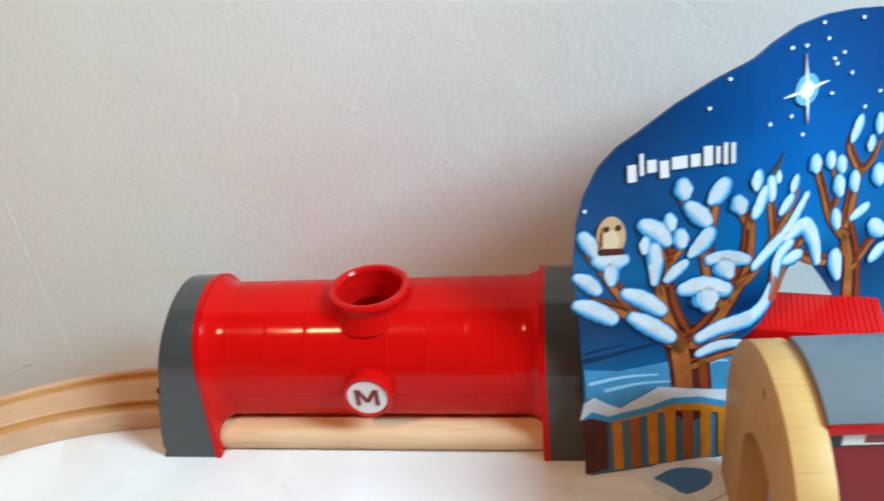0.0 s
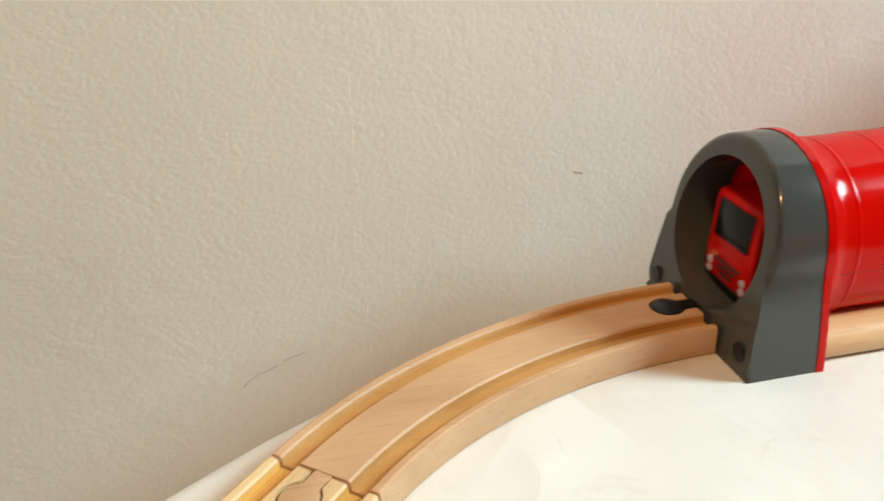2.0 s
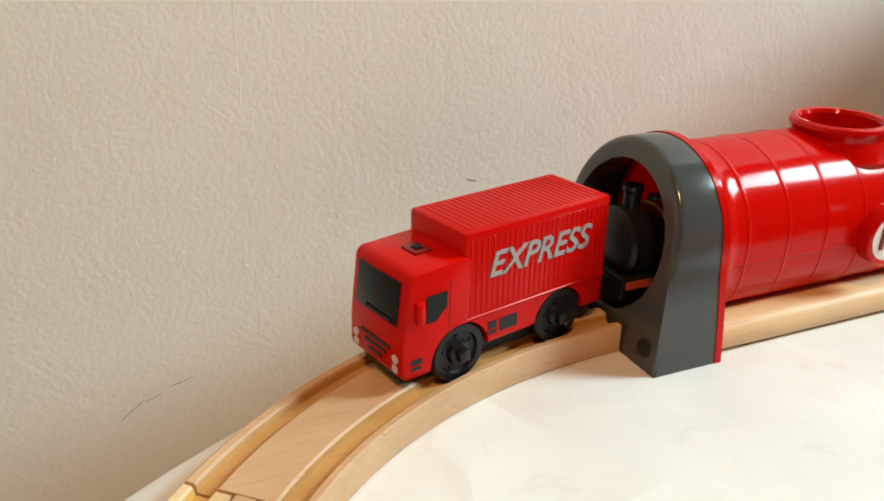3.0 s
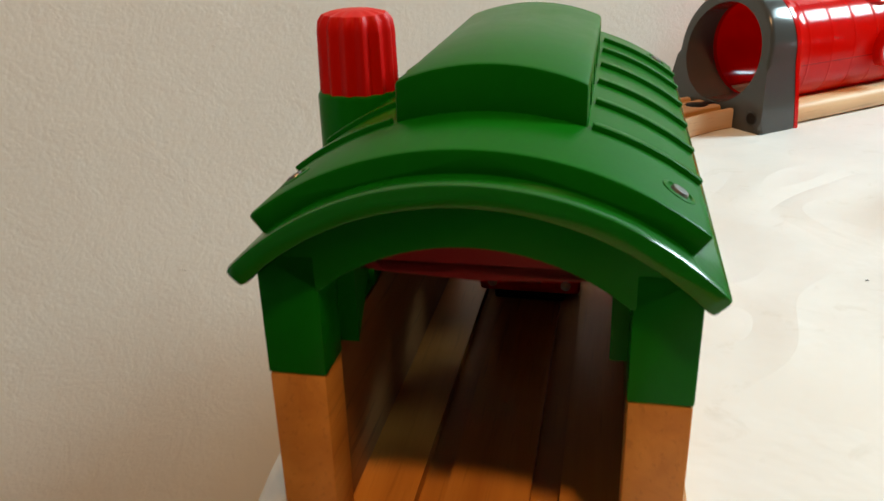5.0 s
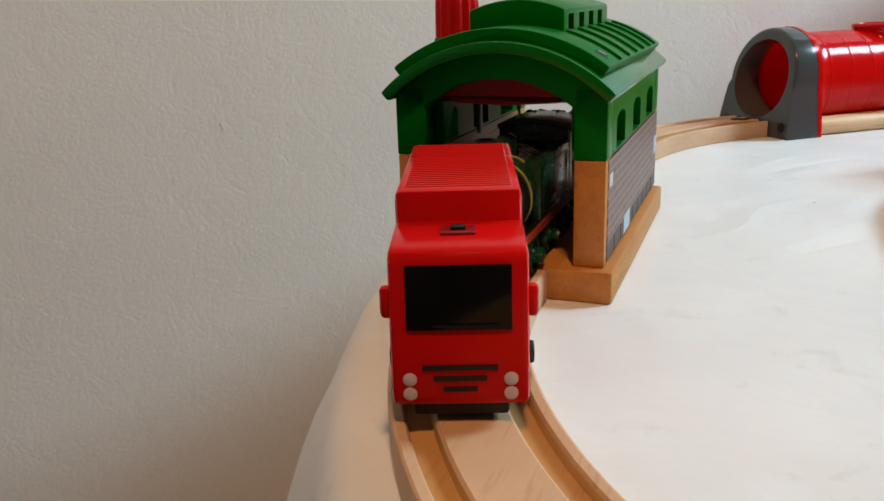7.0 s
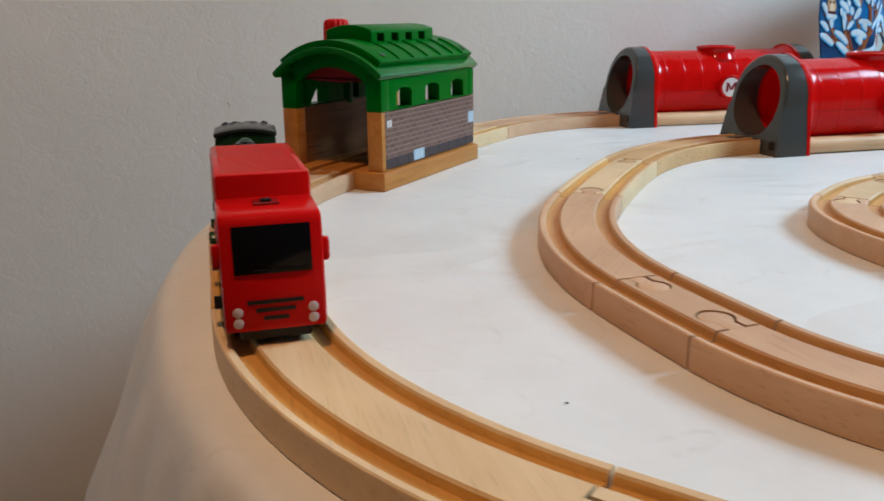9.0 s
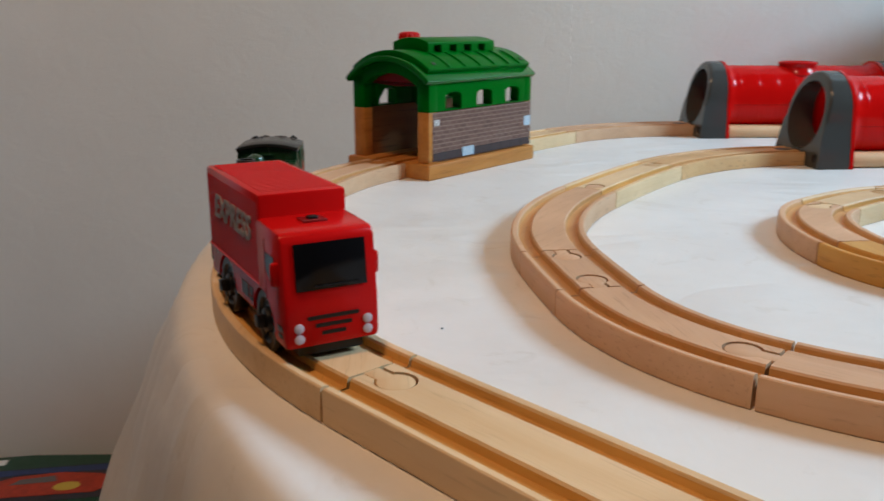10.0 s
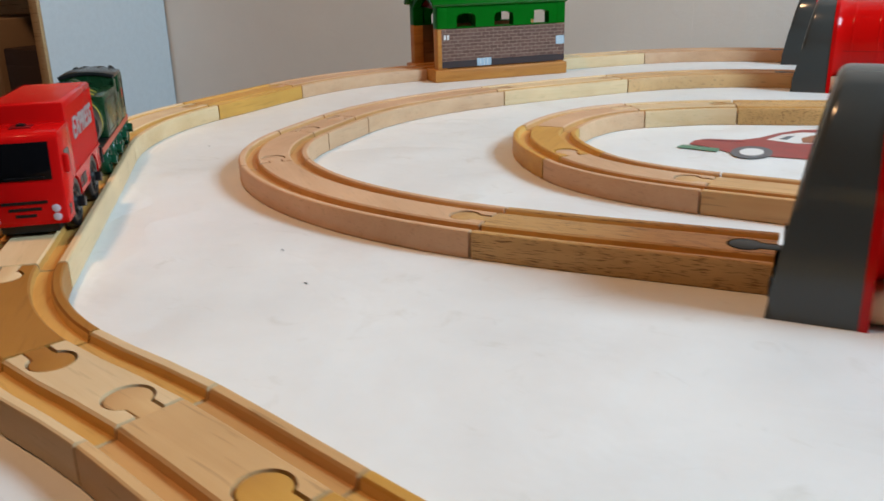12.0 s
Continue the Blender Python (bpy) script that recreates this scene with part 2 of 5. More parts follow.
def soften(bm, width, segments=2, angle=0.6):
    es = [e for e in bm.edges if len(e.link_faces) == 2 and e.calc_face_angle(0) > angle]
    if width and es:
        bmesh.ops.bevel(bm, geom=es, offset=width, segments=segments, profile=0.5, affect="EDGES", clamp_overlap=True)
    return bm


def box(x0, x1, y0, y1, z0, z1, bevel=0.0, segments=2, into=None):
    bm = bmesh.new()
    bmesh.ops.create_cube(bm, size=1, matrix=Matrix.Translation(((x0 + x1) / 2, (y0 + y1) / 2, (z0 + z1) / 2)) @ Matrix.Diagonal((x1 - x0, y1 - y0, z1 - z0, 1)))
    soften(bm, bevel, segments)
    return merged(into, bm)


def merged(into, bm):
    if into is None:
        return bm
    me = bpy.data.meshes.new("t")
    bm.to_mesh(me)
    bm.free()
    into.from_mesh(me)
    bpy.data.meshes.remove(me)
    return into


def prism(outline, lo, hi, axis="z", bevel=0.0, into=None):
    """An outline of (a, b) drawn out along an axis: x takes (y, z), y takes (x, z), z takes (x, y)."""
    bm = bmesh.new()

    def spot(a, b, c):
        return {"x": (c, a, b), "y": (a, c, b), "z": (a, b, c)}[axis]

    lower = [bm.verts.new(spot(a, b, lo)) for a, b in outline]
    upper = [bm.verts.new(spot(a, b, hi)) for a, b in outline]
    bm.faces.new(lower), bm.faces.new(upper)
    for n in range(len(outline)):
        k = (n + 1) % len(outline)
        bm.faces.new((lower[n], lower[k], upper[k], upper[n]))
    bmesh.ops.recalc_face_normals(bm, faces=bm.faces)
    soften(bm, bevel)
    return merged(into, bm)


def arc(cx, cy, r, a0, a1, n, ry=None):
    return [(cx + r * math.cos(radians(a0 + (a1 - a0) * k / n)), cy + (ry or r) * math.sin(radians(a0 + (a1 - a0) * k / n))) for k in range(n + 1)]


def lathe(profile, centre, axis="z", n=32, into=None, start=0.0, sweep=360.0):
    """A profile of (radius, height) turned round an axis through centre."""
    bm = bmesh.new()
    rings, full = [], abs(sweep - 360) < 0.01
    for r, h in profile:
        ring = []
        for k in range(n if full else n + 1):
            a = radians(start + sweep * k / n)
            c, s = r * math.cos(a), r * math.sin(a)
            p = {"z": (c, s, h), "x": (h, c, s), "y": (c, h, s)}[axis]
            ring.append(bm.verts.new(Vector(centre) + Vector(p)))
        rings.append(ring)
    for a, b in zip(rings, rings[1:]):
        for k in range(n):
            j = (k + 1) % len(a)
            bm.faces.new((a[k], a[j], b[j], b[k]))
    if full and profile[0] != profile[-1]:
        for ring in (rings[0], rings[-1]):
            bm.faces.new(ring)
    bmesh.ops.remove_doubles(bm, verts=bm.verts, dist=1e-5)
    return merged(into, bm)


def carve(bm, cutter):
    """bm with the cutter's volume taken away."""
    obs = []
    for b in (bm, cutter):
        bmesh.ops.recalc_face_normals(b, faces=b.faces)
        me = bpy.data.meshes.new("carve")
        b.to_mesh(me)
        b.free()
        obs.append(new("carve", me))
    mod = obs[0].modifiers.new("cut", "BOOLEAN")
    mod.operation, mod.solver, mod.object = "DIFFERENCE", "EXACT", obs[1]
    bpy.context.view_layer.update()
    ev = obs[0].evaluated_get(bpy.context.evaluated_depsgraph_get())
    out = bmesh.new()
    out.from_mesh(ev.to_mesh())
    ev.to_mesh_clear()
    for ob in obs:
        me = ob.data
        bpy.data.objects.remove(ob)
        bpy.data.meshes.remove(me)
    return out


def lettering(name, text, size, mats, parent, m, label="", shear=0.0, depth=0.004):
    data = bpy.data.curves.new(name, "FONT")
    data.body, data.size, data.extrude, data.align_x, data.align_y, data.shear = text, size * DM, depth * DM, "CENTER", "CENTER", shear
    data.offset = size * DM * 0.012
    src = new(name, data)
    bpy.context.view_layer.update()
    me = bpy.data.meshes.new_from_object(src.evaluated_get(bpy.context.evaluated_depsgraph_get()))
    bpy.data.objects.remove(src)
    me.materials.clear()
    me.materials.append(mats)
    ob = new(name, me)
    ob.parent, ob.matrix_basis = parent, m
    return tagged(ob, label)


# ---- room ----
WALL_Y, FLOOR_Z, CEIL_Z = 1.145, -7.3, 17.2
WEST, EAST, SOUTH = -17.0, 13.4, -32.0


def structure(name, bm, mats, label, category):
    return tagged(part(name, bm, mats), label, category, "", "structure")


wall_n = structure("wall_north", box(WEST, EAST, WALL_Y, WALL_Y + 1.2, FLOOR_Z, CEIL_Z), WALL, "white rough-plastered wall with a fine crack", "wall")
structure("wall_south", box(WEST, EAST, SOUTH - 1.2, SOUTH, FLOOR_Z, CEIL_Z), ROOM, "plain unseen wall, painted dark to cut bounced light", "wall")
structure("wall_west", box(WEST - 1.2, WEST, SOUTH, WALL_Y, FLOOR_Z, CEIL_Z), ROOM, "plain unseen wall, painted dark to cut bounced light", "wall")
structure("wall_east", carve(box(EAST, EAST + 1.2, SOUTH, WALL_Y, FLOOR_Z, CEIL_Z), box(EAST - 1, EAST + 2, -6.6, -0.8, 5.5, 14.6)), ROOM, "unseen wall with a window opening, dark to cut bounce", "wall")
structure("floor", box(WEST - 1.2, EAST + 1.2, SOUTH - 1.2, WALL_Y + 1.2, FLOOR_Z - 1, FLOOR_Z), BROWN, "brown wooden floor", "floor")
structure("ceiling", box(WEST - 1.2, EAST + 1.2, SOUTH - 1.2, WALL_Y + 1.2, CEIL_Z, CEIL_Z + 1), ROOM, "plain unseen ceiling, dark to cut bounced light", "ceiling")


def ridge(points, width, rise):
    """A thin raised line on the north wall through (x, z) points."""
    bm = bmesh.new()
    prev = None
    for x, z in points:
        w = width * random.uniform(0.6, 1.3)
        row = [bm.verts.new((x - w, WALL_Y + 0.002, z)), bm.verts.new((x, WALL_Y - rise, z)), bm.verts.new((x + w, WALL_Y + 0.002, z))]
        if prev:
            for k in (0, 1):
                bm.faces.new((prev[k], prev[k + 1], row[k + 1], row[k]))
        prev = row
    return bm


random.seed(3)
SCRATCH = material("scratch_grey", (0.22, 0.21, 0.20), 0.7)
part("plaster_crack", ridge([(-1.225 - 0.004 * z + random.uniform(-0.006, 0.006), z) for z in np.arange(-2.0, 2.6, 0.07)], 0.004, 0.0008), WALL, wall_n, "hairline vertical crack in the plaster")
for x0, z0, x1, z1 in ((-1.83, -0.43, -1.74, -0.36), (-1.73, -0.365, -1.66, -0.34), (-1.62, -0.315, -1.52, -0.285), (-0.245, 0.452, -0.19, 0.438), (-2.86, 0.667, -2.835, 0.66), (-3.195, -0.535, -3.175, -0.545), (-4.35, -0.08, -4.33, -0.12), (-3.98, 0.3, -3.96, 0.24)):
    pts = [(x0 + (x1 - x0) * k / 5 + random.uniform(-0.004, 0.004), z0 + (z1 - z0) * k / 5 + random.uniform(-0.004, 0.004)) for k in range(6)]
    part("wall_scratch", ridge(pts, 0.002, 0.003), SCRATCH, wall_n, "small dark scratch in the plaster")


# ---- round table under a white paper cover ----
TX, TY, TR = 0.88, -4.20, 5.14
table = thing("round_table", at(TX, TY), "round table beside the wall, hidden under white paper", "table")
part("tabletop", lathe([(0, -0.32), (TR - 0.22, -0.32), (TR - 0.17, -0.27), (TR - 0.17, -0.09), (TR - 0.22, -0.04), (0, -0.04)], (0, 0, 0), n=96), BROWN, table)
for k in range(4):
    a = radians(45 + 90 * k)
    part("leg", lathe([(0, FLOOR_Z), (0.22, FLOOR_Z), (0.3, -0.32), (0, -0.32)], (3.4 * math.cos(a), 3.4 * math.sin(a), 0), n=20), BROWN, table)


def cover_mesh():
    """Flat top with faint creases, a rounded edge and a hanging skirt in folds."""
    bm = bmesh.new()
    rings = [(TR - 0.15, 0), (TR - 0.13, 0), (TR - 0.11, -0.002), (TR - 0.075, -0.012), (TR - 0.045, -0.036), (TR - 0.015, -0.085), (TR + 0.03, -0.18), (TR + 0.085, -0.33), (TR + 0.16, -0.56), (TR + 0.26, -0.9), (TR + 0.37, -1.3), (TR + 0.48, -1.8), (TR + 0.60, -2.5), (TR + 0.68, -3.4)]
    n, prev = 480, None
    for r, z in rings:
        row = []
        for k in range(n):
            a = 2 * math.pi * k / n
            deep = min(1.0, -z / 1.4)
            wave = math.sin(13 * a + 2.4 * math.sin(4 * a + 0.3 * z))
            pleat = noise.noise(Vector((7 * math.cos(a), 7 * math.sin(a), z * 0.5)))
            crumple = abs(noise.noise(Vector((19 * math.cos(a), 19 * math.sin(a), z * 2.2))))
            fold = deep * (0.06 * (1 - 2 * abs(wave) ** 0.6) + 0.13 * pleat + 0.09 * crumple) + min(1.0, -z / 0.3) * 0.035 * noise.noise(Vector((30 * math.cos(a), 30 * math.sin(a), z * 3)))
            row.append(bm.verts.new(((r + fold) * math.cos(a), (r + fold) * math.sin(a), z)))
        if prev:
            for k in range(n):
                j = (k + 1) % n
                bm.faces.new((prev[k], prev[j], row[j], row[k]))
        else:
            bm.faces.new(row)
        prev = row
    return bm


cover = thing("tablecloth", at(TX, TY), "creased white paper tablecloth hanging over the table edge", "tablecloth")
part("cloth", cover_mesh(), PAPER, cover)
CAR_RED = plastic("car_print_red", (0.38, 0.085, 0.075), 0.5, 0.35)
PRINT_GREEN = material("print_green", (0.10, 0.22, 0.14), 0.5)
PRINT_BROWN = material("print_brown_blot", (0.30, 0.13, 0.07), 0.5)
PRINT_DARK = material("print_dark", (0.12, 0.12, 0.13), 0.5)


def flat(outline, z0=0.004, thick=0.0015):
    return prism(outline, z0, z0 + thick)


printed = part("printed_car", flat([(0.05, -4.52), (0.20, -4.58), (0.32, -4.68), (0.60, -4.71), (1.5, -4.69), (1.62, -4.56), (1.60, -4.30), (1.50, -4.06), (1.34, -3.84), (1.10, -3.73), (0.80, -3.71), (0.64, -3.79), (0.52, -3.96), (0.42, -4.18), (0.33, -4.28), (0.12, -4.32), (0.06, -4.40)]), CAR_RED, cover, "faded red car printed on the paper", at(-TX, -TY))
part("printed_window", flat([(0.48, -4.22), (0.55, -4.02), (0.66, -3.89), (0.80, -3.87), (0.86, -4.00), (0.85, -4.22), (0.66, -4.28)], 0.006), WHITE, printed)
part("printed_window", flat([(0.94, -4.22), (0.94, -3.92), (1.08, -3.86), (1.22, -3.96), (1.34, -4.22)], 0.006), WHITE, printed)
part("printed_driver", flat([(0.70, -4.24), (0.68, -4.10), (0.74, -3.97), (0.83, -3.98), (0.89, -4.24)], 0.0078), PRINT_BROWN, printed, "brown printed blot behind the windscreen")
part("printed_steering_wheel", flat([(0.55, -4.18), (0.59, -4.06), (0.63, -4.04), (0.60, -4.18)], 0.0078), PRINT_DARK, printed)
part("printed_bonnet_line", flat([(0.10, -4.37), (0.37, -4.34), (0.37, -4.325), (0.10, -4.35)], 0.006), M_RED, printed)
for x in (0.455, 1.26):
    part("printed_wheel", flat(arc(x, -4.64, 0.122, 0, 345, 23, 0.185), 0.006), PRINT_DARK, printed)
    part("printed_hubcap", flat(arc(x, -4.64, 0.070, 0, 345, 23, 0.108), 0.008), WHITE, printed)
part("printed_bumper", flat([(0.0, -4.66), (0.26, -4.70), (0.26, -4.60), (0.02, -4.57)], 0.006), PRINT_GREEN, printed)
part("printed_stripe", flat([(0.92, -4.46), (1.24, -4.46), (1.24, -4.40), (0.92, -4.40)], 0.006), WHITE, printed)
for x, y in ((-2.909, -5.772), (-1.034, -7.323), (-1.2, -1.6), (-2.1, -4.2), (-0.7, -7.6)):
    part("speck", flat(arc(x, y, 0.007, 0, 300, 5, 0.004), 0.003), BLACK, cover, "", at(-TX, -TY))


# ---- wooden railway ----
def glide(a, b, t):
    """A point on the smooth line from one (x, y, heading) to another."""
    d = math.hypot(b[0] - a[0], b[1] - a[1])
    turn = radians(abs((b[2] - a[2] + 180) % 360 - 180))
    k = d * (1 + turn * turn / 24)
    p = []
    for i, fn in ((0, math.cos), (1, math.sin)):
        p.append((2 * t**3 - 3 * t**2 + 1) * a[i] + (t**3 - 2 * t**2 + t) * k * fn(radians(a[2])) + (3 * t**2 - 2 * t**3) * b[i] + (t**3 - t**2) * k * fn(radians(b[2])))
    return Vector(p)


HALF = [(0.0, 0.12), (0.086, 0.12), (0.094, 0.113), (0.098, 0.088), (0.156, 0.088), (0.161, 0.110), (0.168, 0.1175), (0.190, 0.1195), (0.1965, 0.116), (0.20, 0.108), (0.20, 0.006), (0.194, 0.0)]
GROOVE = (2, 3, 4)


def peg_outline(grow):
    """The round head and neck of a track joint, pointing along +x from the piece's end."""
    r, w, c = 0.062 + grow, 0.032 + grow, 0.115
    a0 = math.degrees(math.asin(min(0.95, w / r)))
    return [(-0.03, -w)] + arc(c, 0, r, -180 + a0, 180 - a0, 22) + [(-0.03, w)]


def moved(bm, m):
    bmesh.ops.transform(bm, matrix=m, verts=bm.verts)
    return bm


def heading(x, y, deg):
    return Matrix.Translation((x, y, 0)) @ Matrix.Rotation(radians(deg), 4, "Z")


def track_piece(a, b, mat, holes, pegs, label, group):
    """One wooden track from pose a to pose b. holes, pegs: (at start, at end)."""
    d = math.hypot(b[0] - a[0], b[1] - a[1])
    turn = abs((b[2] - a[2] + 180) % 360 - 180)
    n = max(3, int(turn / 3.0) + 2)
    inv = heading(*a).inverted()
    gap = 0.006 / d
    section = HALF + [(-y, z) for y, z in reversed(HALF[1:])]
    bm, rows = bmesh.new(), []
    for k in range(n + 1):
        t = gap + (1 - 2 * gap) * k / n
        p, q = glide(a, b, t - 0.001), glide(a, b, t + 0.001)
        tang = (q - p).normalized()
        mid = (p + q) / 2
        rows.append([bm.verts.new(inv @ Vector((mid.x - tang.y * y, mid.y + tang.x * y, z))) for y, z in section])
    m = len(section)
    for ra, rb in zip(rows, rows[1:]):
        for k in range(m):
            j = (k + 1) % m
            f = bm.faces.new((ra[k], ra[j], rb[j], rb[k]))
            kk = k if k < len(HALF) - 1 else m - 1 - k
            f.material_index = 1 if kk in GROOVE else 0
    for ring in (rows[0], rows[-1]):
        bm.faces.new(ring)
    bmesh.ops.recalc_face_normals(bm, faces=bm.faces)
    cut = None
    for flag, end, flip in ((holes[0], a, 0), (holes[1], b, 180)):
        if flag:
            c = moved(prism(peg_outline(0.008), -0.05, 0.2), inv @ heading(end[0], end[1], end[2] + flip))
            cut = c if cut is None else merged(cut, c)
    if cut is not None:
        bm = carve(bm, cut)
    ob = part("track", bm, [mat, GROOVES.get(mat, GROOVE_WOOD)], None, "", at(a[0], a[1], 0, a[2]))
    tagged(ob, label, "toy track", group)
    for flag, end, flip in ((pegs[0], a, 180), (pegs[1], b, 0)):
        if flag:
            part("peg", moved(prism(peg_outline(0.0), 0.01, 0.117, bevel=0.004), inv @ heading(end[0], end[1], end[2] + flip)), mat, ob)
    return ob


OUTER = [(6.2, -0.10, 173), (4.4, 0.12, 173), (2.29, 0.42, 180), (0.0, 0.42, 180), (-1.552, -0.218, 228), (-2.304, -1.062, 230.3), (-3.267, -2.222, 230.3), (-3.816, -3.80, 272), (-3.768, -4.948, 271.5), (-3.148, -6.461, 312), (-1.632, -8.168, 311.5), (-0.905, -8.61, 345), (-0.317, -8.722, 346), (0.257, -8.877, 345), (2.33, -9.38, 349)]
CURVED, STRAIGHT = "curved wooden toy track with two milled grooves", "straight wooden toy track with two milled grooves"
# joint: ">" the earlier piece's peg goes into the later one, "<" the other way round, "." none
for n, wood_mat, start, end, text in (
        (0, BEECH, ".", ">", STRAIGHT), (1, BEECH, ">", ".", STRAIGHT),
        (3, PINK_BEECH, ".", ">", "rosy beech curved track leaving the tunnel"), (4, PINE, ">", ">", "pale pine straight track before the shed"),
        (6, PINK_BEECH, ">", ">", CURVED), (7, HONEY, ">", ">", "honey-coloured straight wooden toy track"),
        (8, PINE, ">", ">", CURVED), (9, PINE, ">", ">", "long pale straight wooden toy track"),
        (10, AMBER, ">", ">", "short amber-brown curved wooden toy track"), (11, PINE, ">", "<", "short pale straight wooden toy track"),
        (12, BEECH, "<", "<", "short beech straight wooden toy track"), (13, HONEY, "<", ".", STRAIGHT)):
    track_piece(OUTER[n], OUTER[n + 1], wood_mat, (start == ">" or n == 3, end == "<"), (start == "<", end == ">"), text, "outer loop of track")

MIDDLE = [(0.33, -1.585, 182), (-1.11, -2.373, 230), (-1.874, -3.426, 237), (-2.315, -5.005, 276), (-2.238, -5.605, 279), (-1.816, -6.381, 319), (-0.258, -6.886, 1), (0.888, -6.795, 4)]
for n, wood_mat, start, end, text in ((0, BEECH, "p", ">", CURVED), (1, PINE, ">", "<", STRAIGHT), (2, PINK_BEECH, "<", ">", CURVED), (3, PINK_BEECH, ">", "<", "short beech straight wooden toy track"),
                                      (4, PINK_BEECH, "<", "<", CURVED), (5, PINK_BEECH, "<", "<", CURVED), (6, OAK, "<", "p", "coarse-grained hardwood track leading to the tunnel")):
    track_piece(MIDDLE[n], MIDDLE[n + 1], wood_mat, (start in ">p", end in "<p"), (start == "<", end == ">"), text, "middle loop of track")

INNER = [(2.9, -3.10, 183), (1.35, -3.21, 184), (0.15, -3.545, 196), (-0.49, -3.935, 219), (-0.784, -4.856, 275), (-0.34, -5.595, 317), (0.46, -5.88, 357), (2.05, -5.93, 0), (3.6, -5.93, 0)]
for n, wood_mat, start, end, text in ((0, BEECH, ".", ">", STRAIGHT), (1, OAK, ">", ">", STRAIGHT), (2, PINE, ">", ">", "pale pine curved wooden toy track"), (3, PINK_BEECH, ">", ">", CURVED),
                                      (4, HONEY, "<", "<", "honey-coloured curved wooden toy track"), (5, PINK_BEECH, "<", "<", CURVED), (6, BEECH, "<", ">", STRAIGHT), (7, BEECH, ">", ".", STRAIGHT)):
    track_piece(INNER[n], INNER[n + 1], wood_mat, (start == ">", end == "<" and n != 3), (start == "<" and n != 4, end == ">"), text, "inner loop of track")


# ---- red toy tunnels ----
def arch_reach(a, grow=0.0):
    """How far the end arch reaches from its eye at angle a (degrees)."""
    c, s = math.cos(radians(a)), math.sin(radians(a))
    if s >= 0:
        return 0.362 + grow + 0.016 * s
    side = (0.362 + grow + 0.05 * min(1, -s * 1.4) ** 1.5) / max(1e-6, abs(c)) if abs(c) > 1e-6 else 9
    return min(side, 0.42 / -s)


def arch_ring(x_front, x_back, lean, inner, grow=0.0, bevel=0.0):
    """A plate round the tunnel's mouth. lean: how far its front leans back at the top."""
    corner = math.degrees(math.atan2(-0.42, 0.412 + grow))
    angles = sorted([-90 + 360 * k / 72 for k in range(72)] + [corner, 180 - corner])
    bm = bmesh.new()
    loops = []
    for front in (True, False):
        for rad in ("o", "i"):
            ring = []
            for a in angles:
                r = arch_reach(a, grow) if rad == "o" else inner
                y, z = r * math.cos(radians(a)), 0.42 + r * math.sin(radians(a))
                x = x_front + lean * (max(z, 0.0) / 0.78) ** 1.25 if front else x_back
                ring.append(bm.verts.new((x, y, max(z, 0.0))))
            loops.append(ring)
    fo, fi, bo, bi = loops
    k = len(angles)
    for a, b in ((fo, fi), (bo, fo), (fi, bi), (bi, bo)):
        for n in range(k):
            j = (n + 1) % k
            bm.faces.new((a[n], a[j], b[j], b[n]))
    if bevel:
        edges = [e for e in bm.edges if all(v in set(fo) for v in e.verts) and (e.verts[0].co.z + e.verts[1].co.z) > 0.05]
        bmesh.ops.bevel(bm, geom=edges, offset=bevel, segments=4, profile=0.5, affect="EDGES")
    return bm


def mirrored(bm, x):
    return moved(bm, Matrix.Translation((2 * x, 0, 0)) @ Matrix.Diagonal((-1, 1, 1, 1)))


